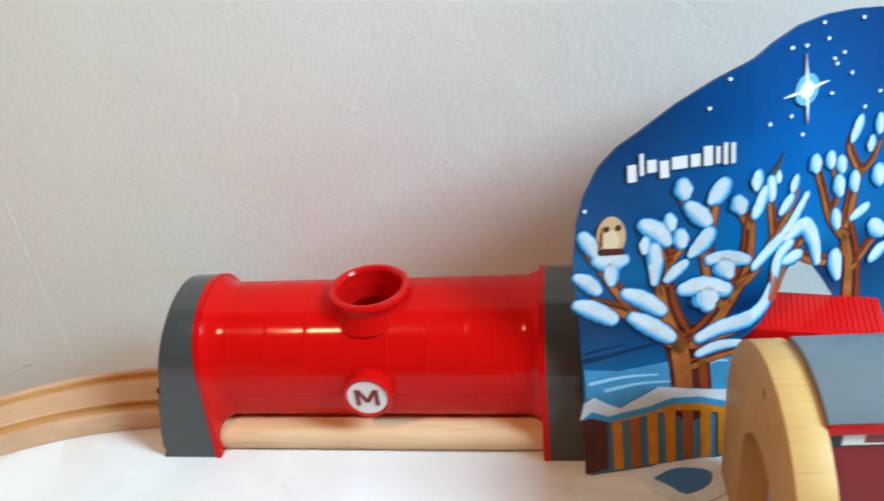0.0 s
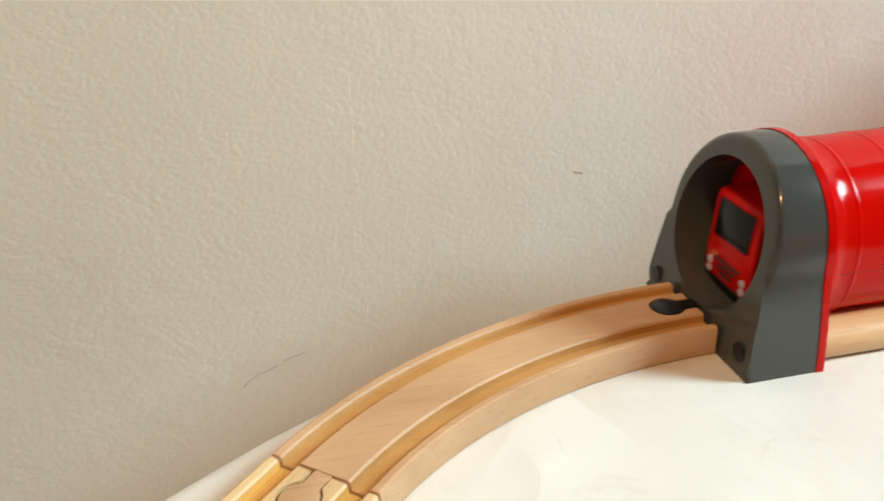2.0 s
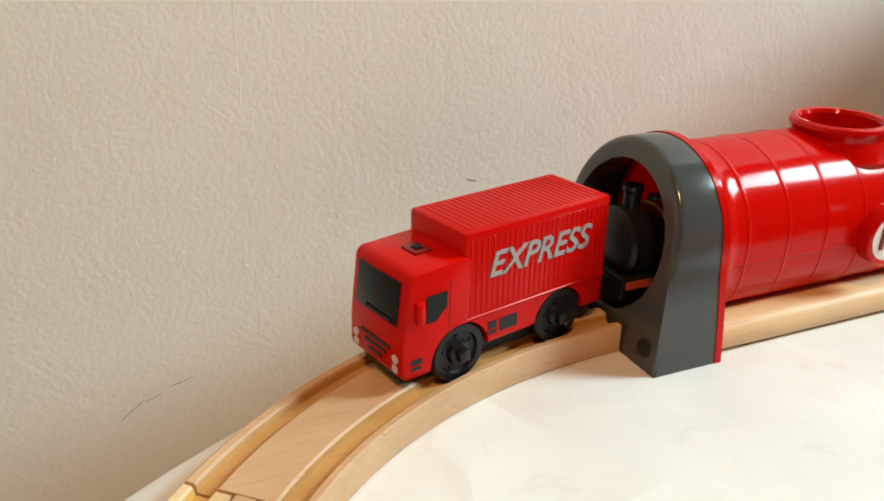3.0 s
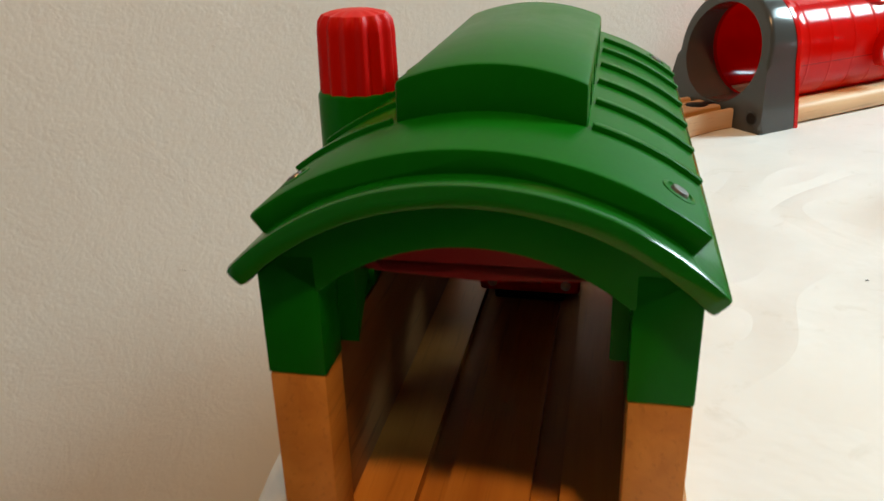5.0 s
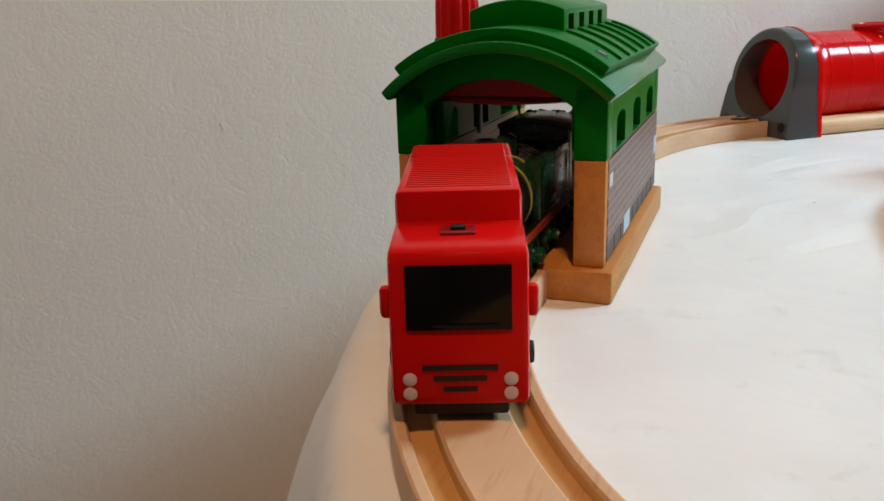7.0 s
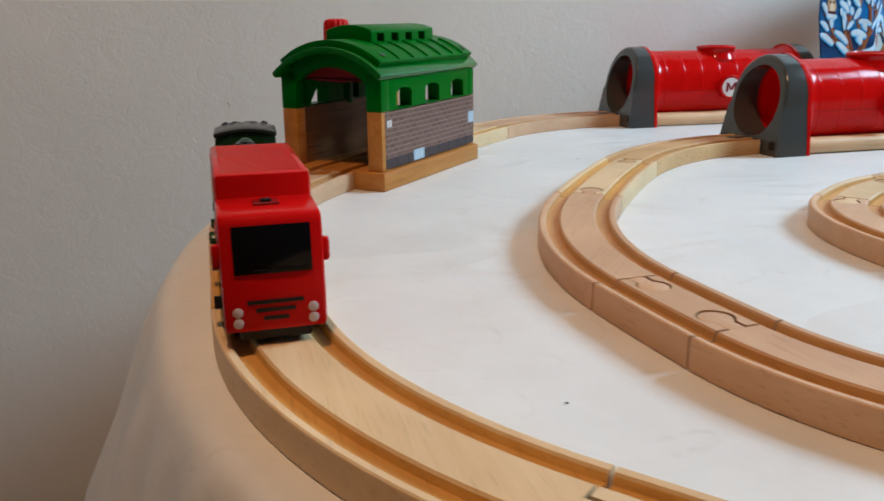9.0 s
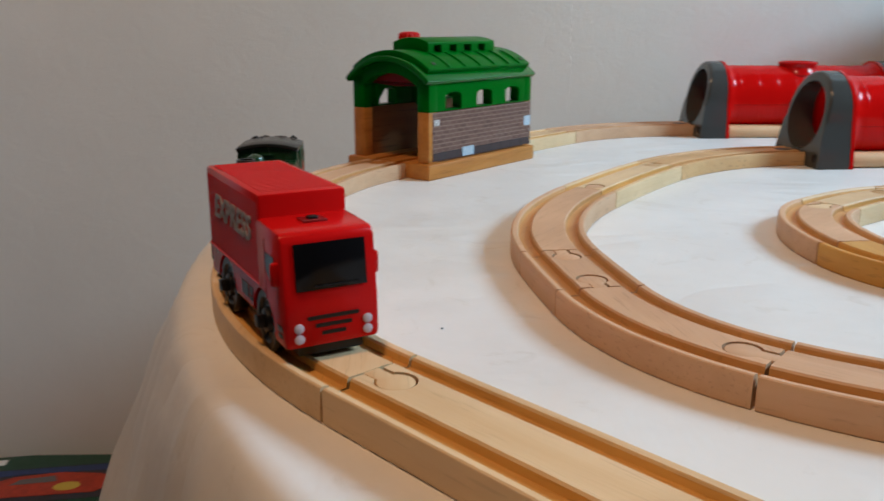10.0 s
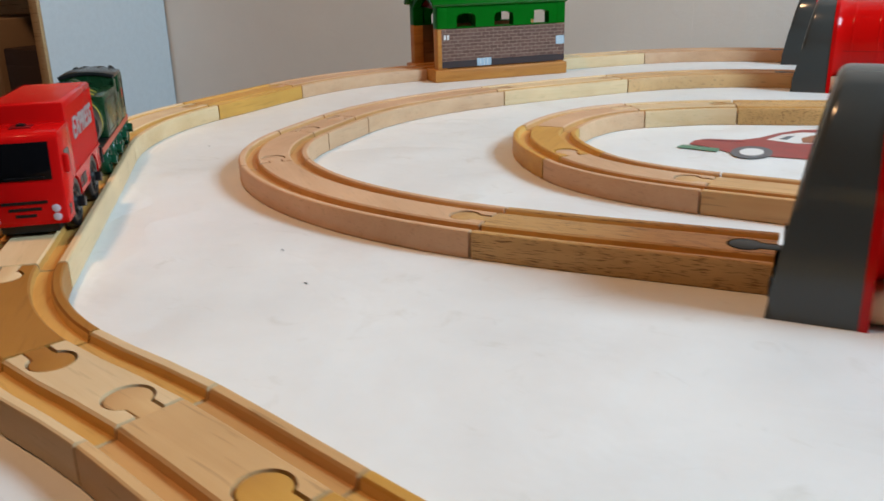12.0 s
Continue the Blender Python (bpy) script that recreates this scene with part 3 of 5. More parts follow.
def toy_tunnel(m):
    """A red tunnel on a wooden base, 0.229 m long, with a grey arch at each end; its track line is y = 0."""
    t = thing("toy_tunnel", m, "red plastic toy railway tunnel with grey end arches", "toy tunnel", "toy tunnels")
    part("wooden_base", carve(box(0.27, 2.02, -0.375, 0.375, 0, 0.130, 0.056, 4), merged(box(0.2, 2.1, 0.09, 0.16, 0.09, 0.2), box(0.2, 2.1, -0.16, -0.09, 0.09, 0.2))), PALE_BEECH, t)
    for flip in (False, True):
        arch, flange = arch_ring(0.0, 0.285, 0.13, 0.296, 0, 0.03), arch_ring(0.285, 0.315, 0, 0.296, 0.004)
        if flip:
            mirrored(arch, 1.145), mirrored(flange, 1.145)
        g = part("end_arch", arch, GREY, t, "dark grey plastic arch")
        for y in (-0.33, 0.33):
            hole = lathe([(0.0, -0.004), (0.035, -0.004), (0.038, 0.0), (0.026, 0.001), (0.024, 0.03), (0, 0.03)], (0.005, y, 0.085), "x", 14)
            part("screw_hole", mirrored(hole, 1.145) if flip else hole, BLACK, g)
        part("flange", flange, RED, t)
    prof = []
    for r0, x in ((0.366, 0.312), (0.352, 0.332), (0.338, 0.36), (0.332, 0.39)):
        prof.append((r0, x))
    ribs = [0.44 + 0.2015 * k for k in range(8)]
    for x in ribs:
        prof += [(0.332, x - 0.014), (0.332, x - 0.008), (0.3345, x - 0.003), (0.3345, x + 0.003), (0.332, x + 0.008), (0.332, x + 0.014)]
    for r0, x in ((0.332, 1.90), (0.338, 1.93), (0.352, 1.958), (0.366, 1.978)):
        prof.append((r0, x))
    inner = [(0.31, 1.978), (0.31, 0.312)]
    tube = lathe(prof + inner + prof[:1], (0, 0, 0.42), "x", 72, start=-60, sweep=300)
    for v in tube.verts:
        drop = max(0.0, (0.42 - v.co.z) / 0.332)
        v.co.y *= 1 + 0.42 * drop ** 2.2
    bmesh.ops.holes_fill(tube, edges=[e for e in tube.edges if e.is_boundary], sides=0)
    tube = carve(tube, lathe([(0, 0.2), (0.158, 0.2), (0.158, 0.8), (0, 0.8)], (1.145, -0.03, 0.3), "z", 28))
    shell = part("tube", tube, TUBE_RED, t)
    for turn in (-12, 192):
        c, n = math.cos(radians(turn)), math.sin(radians(turn))
        part("mould_seam", moved(box(0.38, 1.91, -0.003, 0.003, -0.002, 0.0022), Matrix.Translation((0, -0.3362 * c, 0.42 + 0.332 * n)) @ Matrix.Rotation(radians(90 - turn), 4, "X")), RED, shell)
    part("vent_collar", lathe([(0.16, 0.62), (0.16, 0.780), (0.17, 0.796), (0.186, 0.799), (0.201, 0.791), (0.206, 0.775), (0.195, 0.755), (0.189, 0.735), (0.196, 0.71), (0.232, 0.66), (0.222, 0.62), (0.16, 0.62)], (1.145, -0.03, 0), "z", 40), RED, t, "open red vent collar")
    badge = part("badge", lathe([(0, -0.28), (0.125, -0.28), (0.125, -0.385), (0.118, -0.394), (0.106, -0.394), (0.100, -0.386), (0, -0.386)], (1.145, 0, 0.386), "y", 40), RED, t, "raised round red badge")
    part("badge_face", lathe([(0, -0.386), (0.099, -0.386), (0.099, -0.389), (0, -0.389)], (1.145, 0, 0.386), "y", 40), WHITE, badge)
    part("letter", prism([(-0.058, -0.048), (-0.036, -0.048), (-0.036, 0.016), (-0.010, -0.030), (0.010, -0.030), (0.036, 0.016), (0.036, -0.048), (0.058, -0.048), (0.058, 0.048), (0.032, 0.048), (0.0, -0.006), (-0.032, 0.048), (-0.058, 0.048)], -0.392, -0.389, "y"), M_RED, badge, "dark red letter M", at(1.145, 0, 0.386))
    part("plug", moved(prism(peg_outline(0.0), 0.02, 0.121, bevel=0.004), heading(0.0, 0, 180)), BLACK, t, "dark grey plastic joint plug")
    for y in (-0.125, 0.125):
        part("rail_slot", box(0.03, 0.29, y - 0.035, y + 0.035, 0.118, 0.137), BLACK, t)
    return t


tunnel = toy_tunnel(at(0.0, 0.42))
tunnel_mid = copy_thing(tunnel, at(0.33, -1.585, 0, 2.5))
tunnel_near = copy_thing(tunnel, at(0.888, -6.795, 0, 3))


# ---- engine shed ----
def shed():
    s = thing("engine_shed", at(-3.267, -2.222, 0, 50.3), "toy engine shed with green barrel roof and brick-print walls", "toy shed")
    base = box(0, 1.507, -0.439, 0.439, 0, 0.124, 0.012)
    cut = box(-0.1, 1.6, 0.094, 0.16, 0.088, 0.3)
    box(-0.1, 1.6, -0.16, -0.094, 0.088, 0.3, into=cut)
    merged(cut, moved(prism(peg_outline(0.008), -0.05, 0.3), heading(1.507, 0, 180)))
    part("base", carve(base, cut), SHED_WOOD, s, "honey-coloured wooden base with track grooves")
    part("peg", moved(prism(peg_outline(0), 0.01, 0.122, bevel=0.004), heading(0, 0, 180)), SHED_WOOD, s)
    for side in (-1, 1):
        y0, y1 = sorted((side * 0.285, side * 0.40))
        for x0, x1 in ((0.045, 0.15), (1.40, 1.505 - 0.02)):
            part("post", box(x0, x1, y0, y1, 0.124, 0.522, 0.006), SHED_WOOD, s)
        ya, yb = sorted((side * 0.30, side * 0.388))
        w = part("side_wall", box(0.15, 1.40, ya, yb, 0.124, 0.52), BROWN, s)
        yo, yp = sorted((side * 0.4, side * 0.403))
        sticker = part("brick_print", box(0.088, 1.488, yo, yp, 0.205, 0.518), BRICK, w, "printed brown brick sheet")
        part("plinth_print", box(0.088, 1.488, yo, yp, 0.138, 0.203), DARK_BRICK, w, "printed row of dark stones")
        yo, yp = sorted((side * 0.403, side * 0.4045))
        for x0, x1, z0, z1 in ((0.474, 0.632, 0.14, 0.216), (1.385, 1.484, 0.308, 0.394)):
            part("window_print", box(x0, x1, yo, yp, z0, z1), PALE_BLUE, w, "printed pale blue barred window")
            for k in range(1, 4):
                x = x0 + (x1 - x0) * k / 4
                part("bar_print", box(x - 0.003, x + 0.003, *sorted((side * 0.4045, side * 0.4055)), z0, z1), WHITE, w)
        for k in range(1, 9):
            part("plinth_joint", box(0.088 + 0.156 * k - 0.002, 0.088 + 0.156 * k + 0.002, yo, yp, 0.138, 0.203), GREY, w)
        for k in range(2):
            part("sign_bar", box(0.112 + 0.034 * k, 0.134 + 0.034 * k, yo, yp, 0.415, 0.462), WHITE, w, "pale printed mark")
        # green upper wall with three arched windows
        ya, yb = sorted((side * 0.302, side * 0.40))
        up = box(0.05, 1.49, ya, yb, 0.522, 0.79, 0.004)
        holes = None
        for x0, x1 in ((0.255, 0.464), (0.672, 0.888), (1.09, 1.302)):
            c = (x0 + x1) / 2
            o = [(x0, 0.532), (x1, 0.532)] + arc(c, 0.632, (x1 - x0) / 2, 0, 180, 12, 0.034)
            p = prism(o, ya - 0.05, yb + 0.05, "y")
            holes = p if holes is None else merged(holes, p)
        part("upper_wall", carve(up, holes), GREEN, s, "green plastic wall with arched windows")
        for x0, x1 in ((0.045, 0.15), (1.39, 1.492)):
            y0, y1 = sorted((side * 0.283, side * 0.402))
            part("green_post", box(x0, x1, y0, y1, 0.522, 0.78, 0.006), GREEN, s)
        part("bracket", prism([(0.16, 0.54), (0.30, 0.70), (0.30, 0.74), (0.16, 0.74)], *sorted((side * 0.25, side * 0.30)), "y"), GREEN, s)
    # end arches
    for x0, x1 in ((0.045, 0.13), (1.41, 1.492)):
        under = arc(0, 0.808 - 0.44, 0.44, 90 + 40, 90 - 40, 20)
        over = arc(0, 0.31, 0.61, 90 - 41, 90 + 41, 24)
        part("end_arch", prism(under + over, x0, x1, "x", 0.004), GREEN, s)
    # two-layer barrel roof
    def shell(r, cz, half, thick):
        a = math.degrees(math.asin(half / r))
        return arc(0, cz, r, 90 - a, 90 + a, 36) + arc(0, cz, r - thick, 90 + a, 90 - a, 36)
    part("eave_roof", prism(shell(0.622, 0.322, 0.442, 0.046), -0.01, 1.505, "x", 0.012), GLOSS_GREEN, s, "glossy green lower eave")
    upper = part("roof", prism(shell(0.665, 0.322, 0.406, 0.05), 0.045, 1.458, "x", 0.008), GREEN, s, "ribbed green barrel roof")
    for x in (0.305, 0.51, 0.715, 0.92, 1.125, 1.29):
        for side in (-1, 1):
            lo, hi = (90 - 37, 90 - 17) if side < 0 else (90 + 17, 90 + 37)
            band = arc(0, 0.322, 0.676, lo, hi, 10) + arc(0, 0.322, 0.655, hi, lo, 10)
            part("roof_rib", prism(band, x - 0.011, x + 0.011, "x", 0.003), GREEN, upper)
    for x in (0.16, 1.385):
        for side in (-1, 1):
            a = radians(90 + side * 32)
            c = Vector((x, 0.664 * math.cos(a), 0.322 + 0.664 * math.sin(a)))
            turn = Matrix.Translation(c) @ Matrix.Rotation(a - math.pi / 2, 4, "X")
            sc = part("screw_seat", moved(lathe([(0, -0.005), (0.034, -0.005), (0.034, 0.002), (0.027, 0.004), (0.024, 0.0), (0, 0.0)], (0, 0, 0), "z", 18), turn), GREEN, upper)
            part("screw", moved(lathe([(0, 0.0), (0.019, 0.0), (0.016, 0.007), (0, 0.009)], (0, 0, 0), "z", 14), turn), SHADED_STEEL, sc, "steel screw, coloured dark as if deep in its recess")
    # clerestory
    cl = prism([(-0.188, 0.93), (0.188, 0.93)] + arc(0, 0.60, 0.48, 90 - 23, 90 + 23, 14), 0.30, 1.215, "x", 0.010)
    holes = None
    for x in (0.42, 0.62, 0.82, 1.02):
        p = box(x - 0.05, x + 0.05, -0.4, 0.4, 0.962, 1.022)
        holes = p if holes is None else merged(holes, p)
    part("clerestory", carve(cl, holes), GREEN, s, "raised green roof vent with square holes")
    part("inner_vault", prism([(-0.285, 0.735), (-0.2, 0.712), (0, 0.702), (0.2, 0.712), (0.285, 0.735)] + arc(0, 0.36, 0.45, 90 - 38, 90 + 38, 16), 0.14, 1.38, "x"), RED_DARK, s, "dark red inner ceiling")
    # chimney
    part("chimney_base", lathe([(0, 0.50), (0.105, 0.50), (0.105, 0.915), (0.099, 0.925), (0, 0.925)], (0.755, 0.398, 0), "z", 32), GREEN, s)
    bm, rows = bmesh.new(), []
    for z, k in ((0.925, 1.0), (1.070, 0.97), (1.095, 0.93), (1.110, 0.82), (1.118, 0.5), (1.120, 0.02)):
        rows.append([bm.verts.new((0.755 + k * (0.094 + 0.0055 * math.cos(14 * a)) * math.cos(a), 0.398 + k * (0.094 + 0.0055 * math.cos(14 * a)) * math.sin(a), z)) for a in (2 * math.pi * q / 112 for q in range(112))])
    for a, b in zip(rows, rows[1:]):
        for q in range(112):
            bm.faces.new((a[q], a[(q + 1) % 112], b[(q + 1) % 112], b[q]))
    bm.faces.new(rows[0]), bm.faces.new(rows[-1])
    part("chimney_knob", bm, KNOB_RED, s, "fluted red knob")
    return s


shed()


# ---- train ----
def wheel(name, parent, x, y, r, mat, hub, width=0.05):
    o = 1 if y > 0 else -1
    prof = [(0, -width / 2), (r * 0.92, -width / 2), (r, -width / 2 + 0.008), (r, width / 2 - 0.010), (r * 0.93, width / 2), (r * 0.72, width / 2), (r * 0.66, width / 2 - 0.012), (r * 0.42, width / 2 - 0.012), (r * 0.36, width / 2 + 0.004), (r * 0.2, width / 2 + 0.010), (0, width / 2 + 0.010)]
    bm = lathe([(a, b * o) for a, b in prof], (0, 0, 0), "y", 28)
    w = part(name, bm, mat, parent, "", at(x, y, 0.092 + r))
    part("hub", box(-0.022, 0.022, *sorted((o * 0.02, o * (width / 2 + 0.035))), -0.022, 0.022, 0.004), hub, w)
    for k in range(5):
        a = 2 * math.pi * k / 5
        part("wheel_bolt", lathe([(0, 0), (0.009, 0), (0.007, 0.006), (0, 0.007)] if o > 0 else [(0, 0), (0.009, 0), (0.007, -0.006), (0, -0.007)], (r * 0.54 * math.cos(a), o * (width / 2 - 0.012), r * 0.54 * math.sin(a)), "y", 8), hub, w)
    return w


def truck():
    t = thing("toy_truck", at(2.3, 0.42, 0, 180), "red battery-powered toy delivery truck running on the track", "toy truck", "train")
    body = prism([(0.195, 0.175), (0.468, 0.170), (0.478, 0.20), (0.476, 0.31), (0.450, 0.528), (0.428, 0.549), (0.195, 0.558)], -0.162, 0.162, "y", 0.018)
    arches = lathe([(0, -0.3), (0.128, -0.3), (0.128, 0.3), (0, 0.3)], (0.235, 0, 0.19), "y", 28)
    cab = part("cab", carve(body, arches), TRUCK_RED, t, "rounded red driver's cab")
    lean = math.degrees(math.atan2(0.024, 0.205))
    part("windscreen", moved(box(-0.001, 0.004, -0.122, 0.122, -0.075, 0.078, 0.012), Matrix.Translation((0.4636, 0, 0.437)) @ Matrix.Rotation(radians(-lean), 4, "Y")), GLASS_BLACK, cab, "glossy black windscreen")
    part("wiper", moved(box(0.003, 0.008, -0.06, 0.09, -0.066, -0.060), Matrix.Translation((0.4636, 0, 0.437)) @ Matrix.Rotation(radians(-lean), 4, "Y")), BLACK, cab)
    for z, w in ((0.272, 0.088), (0.245, 0.062), (0.218, 0.040)):
        part("grille_bar", box(0.474, 0.4805, -w, w, z - 0.006, z + 0.006), BLACK, cab)
    for y in (-0.118, 0.118):
        for z in (0.243, 0.207):
            part("headlight", lathe([(0, 0.4765), (0.0165, 0.4765), (0.0165, 0.480), (0.012, 0.482), (0, 0.482)], (0, y, z), "x", 18), LAMP_PINK, cab, "pale round headlight")
        sgn = 1 if y > 0 else -1
        part("mirror", box(0.40, 0.432, *sorted((sgn * 0.155, sgn * 0.186)), 0.375, 0.455, 0.012), TRUCK_RED, cab)
        o = [(0.385, 0.365), (0.385, 0.462), (0.30, 0.462), (0.30, 0.405), (0.325, 0.385), (0.345, 0.365)]
        part("side_window", prism(o, *sorted((sgn * 0.1605, sgn * 0.1645)), "y"), GLASS_BLACK, cab)
        part("vent_print", box(0.40, 0.445, *sorted((sgn * 0.1605, sgn * 0.164)), 0.225, 0.245), BLACK, cab)
        part("vent_print", box(0.405, 0.445, *sorted((sgn * 0.1605, sgn * 0.164)), 0.205, 0.217), BLACK, cab)
        part("door_line", box(0.285, 0.288, *sorted((sgn * 0.158, sgn * 0.1635)), 0.30, 0.50), RED_DARK, cab)
    part("roof_switch", box(0.292, 0.322, -0.019, 0.019, 0.542, 0.569, 0.007), BLACK, cab, "small black switch on the roof")
    # raised dark plate; its colour stands in for the shade of a recess
    part("switch_shade_plate", box(0.272, 0.342, -0.042, 0.042, 0.544, 0.5592, 0.002), RED_DARK, cab, "dark red plate painted as the switch recess's shade")
    load = box(-0.465, 0.225, -0.158, 0.158, 0.20, 0.637, 0.014)
    load = carve(load, lathe([(0, -0.3), (0.128, -0.3), (0.128, 0.3), (0, 0.3)], (-0.235, 0, 0.19), "y", 28))
    cargo = part("cargo_box", carve(load, lathe([(0, -0.3), (0.128, -0.3), (0.128, 0.3), (0, 0.3)], (0.235, 0, 0.19), "y", 28)), TRUCK_RED, t, "ribbed red cargo box")
    for k in range(26):
        x = -0.43 + 0.0245 * k
        part("roof_rib", box(x - 0.005, x + 0.005, -0.135, 0.135, 0.634, 0.6392, 0.0015, 1), TRUCK_RED, cargo)
    for sgn in (-1, 1):
        for k in range(27):
            x = -0.44 + 0.0245 * k
            part("side_rib", box(x - 0.004, x + 0.004, *sorted((sgn * 0.155, sgn * 0.1605)), 0.33, 0.61, 0.0012, 1), TRUCK_RED, cargo)
        part("side_rail", box(-0.46, 0.22, *sorted((sgn * 0.155, sgn * 0.164)), 0.318, 0.327, 0.002, 1), TRUCK_RED, cargo)
        lettering("lettering", "EXPRESS", 0.128, GREYED_WHITE, cargo, at(-0.112, sgn * 0.1605, 0.497, 180 if sgn > 0 else 0, 90), "white slanted lettering", shear=0.28, depth=0.003)
        for x0, x1, z0, z1 in ((-0.02, 0.06, 0.235, 0.285), (0.075, 0.115, 0.255, 0.285), (0.075, 0.115, 0.235, 0.248)):
            part("tank_print", box(x0, x1, *sorted((sgn * 0.157, sgn * 0.1605)), z0, z1), BLACK, cargo)
    part("chassis", box(-0.45, 0.45, -0.115, 0.115, 0.135, 0.21, 0.01), BLACK, t)
    part("rear_coupling", lathe([(0, -0.465), (0.03, -0.465), (0.03, -0.495), (0, -0.497)], (0, 0, 0.21), "x", 16), STEEL, t)
    for x in (0.235, -0.235):
        for y in (-0.128, 0.128):
            wheel("wheel", t, x, y, 0.112, BLACK, BLACK)
    return t


def locomotive():
    t = thing("toy_locomotive", at(3.7, 0.42, 0, 180), "dark green toy tank locomotive with black roof and coal", "toy locomotive", "train")
    part("footplate", box(-0.60, 0.58, -0.150, 0.150, 0.235, 0.275, 0.006), BLACK, t)
    for sgn in (-1, 1):
        part("red_valance", box(-0.585, 0.56, *sorted((sgn * 0.150, sgn * 0.154)), 0.240, 0.272), ORANGE, t, "orange-red painted strip")
    boiler = part("boiler", lathe([(0, -0.1), (0.14, -0.1), (0.14, 0.40), (0, 0.40)], (0, 0, 0.382), "x", 36), LOCO_GREEN, t, "dark green boiler")
    for x in (0.03, 0.13, 0.25, 0.36):
        part("boiler_band", lathe([(0.135, x - 0.006), (0.143, x - 0.006), (0.143, x + 0.006), (0.135, x + 0.006), (0.135, x - 0.006)], (0, 0, 0.382), "x", 36), YELLOW, boiler, "thin yellow boiler band")
    part("smokebox", lathe([(0, 0.40), (0.145, 0.40), (0.145, 0.52), (0.13, 0.535), (0.05, 0.545), (0, 0.548)], (0, 0, 0.382), "x", 36), BLACK, boiler)
    part("chimney", lathe([(0.046, 0.49), (0.036, 0.52), (0.036, 0.585), (0.041, 0.592), (0.041, 0.612), (0.029, 0.612), (0.026, 0.56), (0, 0.56)], (0.46, 0, 0), "z", 24), BLACK, t)
    part("dome", lathe([(0.052, 0.50), (0.044, 0.53), (0.044, 0.565), (0.034, 0.585), (0.012, 0.597), (0, 0.598)], (0.20, 0, 0), "z", 24), LOCO_GREEN, t)
    for sgn in (-1, 1):
        ya, yb = sorted((sgn * 0.085, sgn * 0.152))
        tank = part("side_tank", box(-0.215, 0.27, ya, yb, 0.275, 0.505, 0.010), LOCO_GREEN, t, "dark green side tank")
        for x0, x1, z0, z1 in ((-0.17, 0.24, 0.468, 0.475), (-0.17, 0.24, 0.30, 0.307), (-0.17, -0.163, 0.30, 0.475), (0.233, 0.24, 0.30, 0.475)):
            part("lining", box(x0, x1, *sorted((sgn * 0.151, sgn * 0.154)), z0, z1), BLACK, tank)
        bunker_panel = part("bunker_panel", box(-0.575, -0.375, *sorted((sgn * 0.12, sgn * 0.152)), 0.275, 0.548, 0.008), LOCO_GREEN, t)
        for x0, x1, z0, z1 in ((-0.55, -0.40, 0.505, 0.511), (-0.55, -0.40, 0.335, 0.341), (-0.55, -0.544, 0.335, 0.511), (-0.406, -0.40, 0.335, 0.511)):
            part("lining", box(x0, x1, *sorted((sgn * 0.151, sgn * 0.154)), z0, z1), BLACK, bunker_panel)
        part("crest", box(-0.495, -0.455, *sorted((sgn * 0.151, sgn * 0.154)), 0.395, 0.455, 0.001), ORANGE, bunker_panel, "small red painted crest")
        part("cab_side", box(-0.275, -0.20, *sorted((sgn * 0.12, sgn * 0.152)), 0.275, 0.538, 0.006), LOCO_GREEN, t)
        part("cab_sill", box(-0.43, -0.25, *sorted((sgn * 0.12, sgn * 0.150)), 0.275, 0.45, 0.006), LOCO_GREEN, t)
    front = prism([(-0.150, 0.275), (0.150, 0.275), (0.150, 0.548)] + arc(0, 0.064, 0.508, 73, 107, 14) + [(-0.150, 0.548)], -0.225, -0.20, "x", 0.004)
    cabf = part("cab_front", front, LOCO_GREEN, t)
    # small raised green bar across the cab front
    part("front_bar", box(-0.202, -0.190, -0.035, 0.035, 0.525, 0.539, 0.004), LOCO_GREEN, cabf)
    o = arc(0, 0.064, 0.528, 72.4, 107.6, 18)
    part("cab_roof", prism(o + arc(0, 0.064, 0.506, 107.6, 72.4, 18), -0.485, -0.192, "x", 0.005), ROOF_BLACK, t, "greyish black curved cab roof")
    part("bunker", box(-0.585, -0.42, -0.122, 0.122, 0.275, 0.545, 0.008), LOCO_GREEN, t)
    coal = bmesh.new()
    rnd = random.Random(8)
    for _ in range(46):
        c = Matrix.Translation((rnd.uniform(-0.565, -0.45), rnd.uniform(-0.11, 0.11), rnd.uniform(0.54, 0.572))) @ Euler((rnd.random() * 3, rnd.random() * 3, 0)).to_matrix().to_4x4()
        bmesh.ops.create_icosphere(coal, subdivisions=1, radius=rnd.uniform(0.018, 0.032), matrix=c)
    part("coal", coal, BLACK, t, "heaped black coal")
    part("buffer_beam", box(0.555, 0.58, -0.15, 0.15, 0.20, 0.285, 0.004), BLACK, t)
    part("frame", box(-0.57, 0.56, -0.09, 0.09, 0.16, 0.24), BLACK, t)
    part("front_coupling", lathe([(0, 0.58), (0.03, 0.58), (0.03, 0.605), (0, 0.607)], (0, 0, 0.21), "x", 16), BLACK, t)
    for x, r in ((0.36, 0.080), (0.10, 0.085), (-0.18, 0.108), (-0.47, 0.108)):
        for y in (-0.128, 0.128):
            wheel("wheel", t, x, y, r, WHEEL_GREEN, WHEEL_GREEN)
    return t


toy_truck, toy_loco = truck(), locomotive()


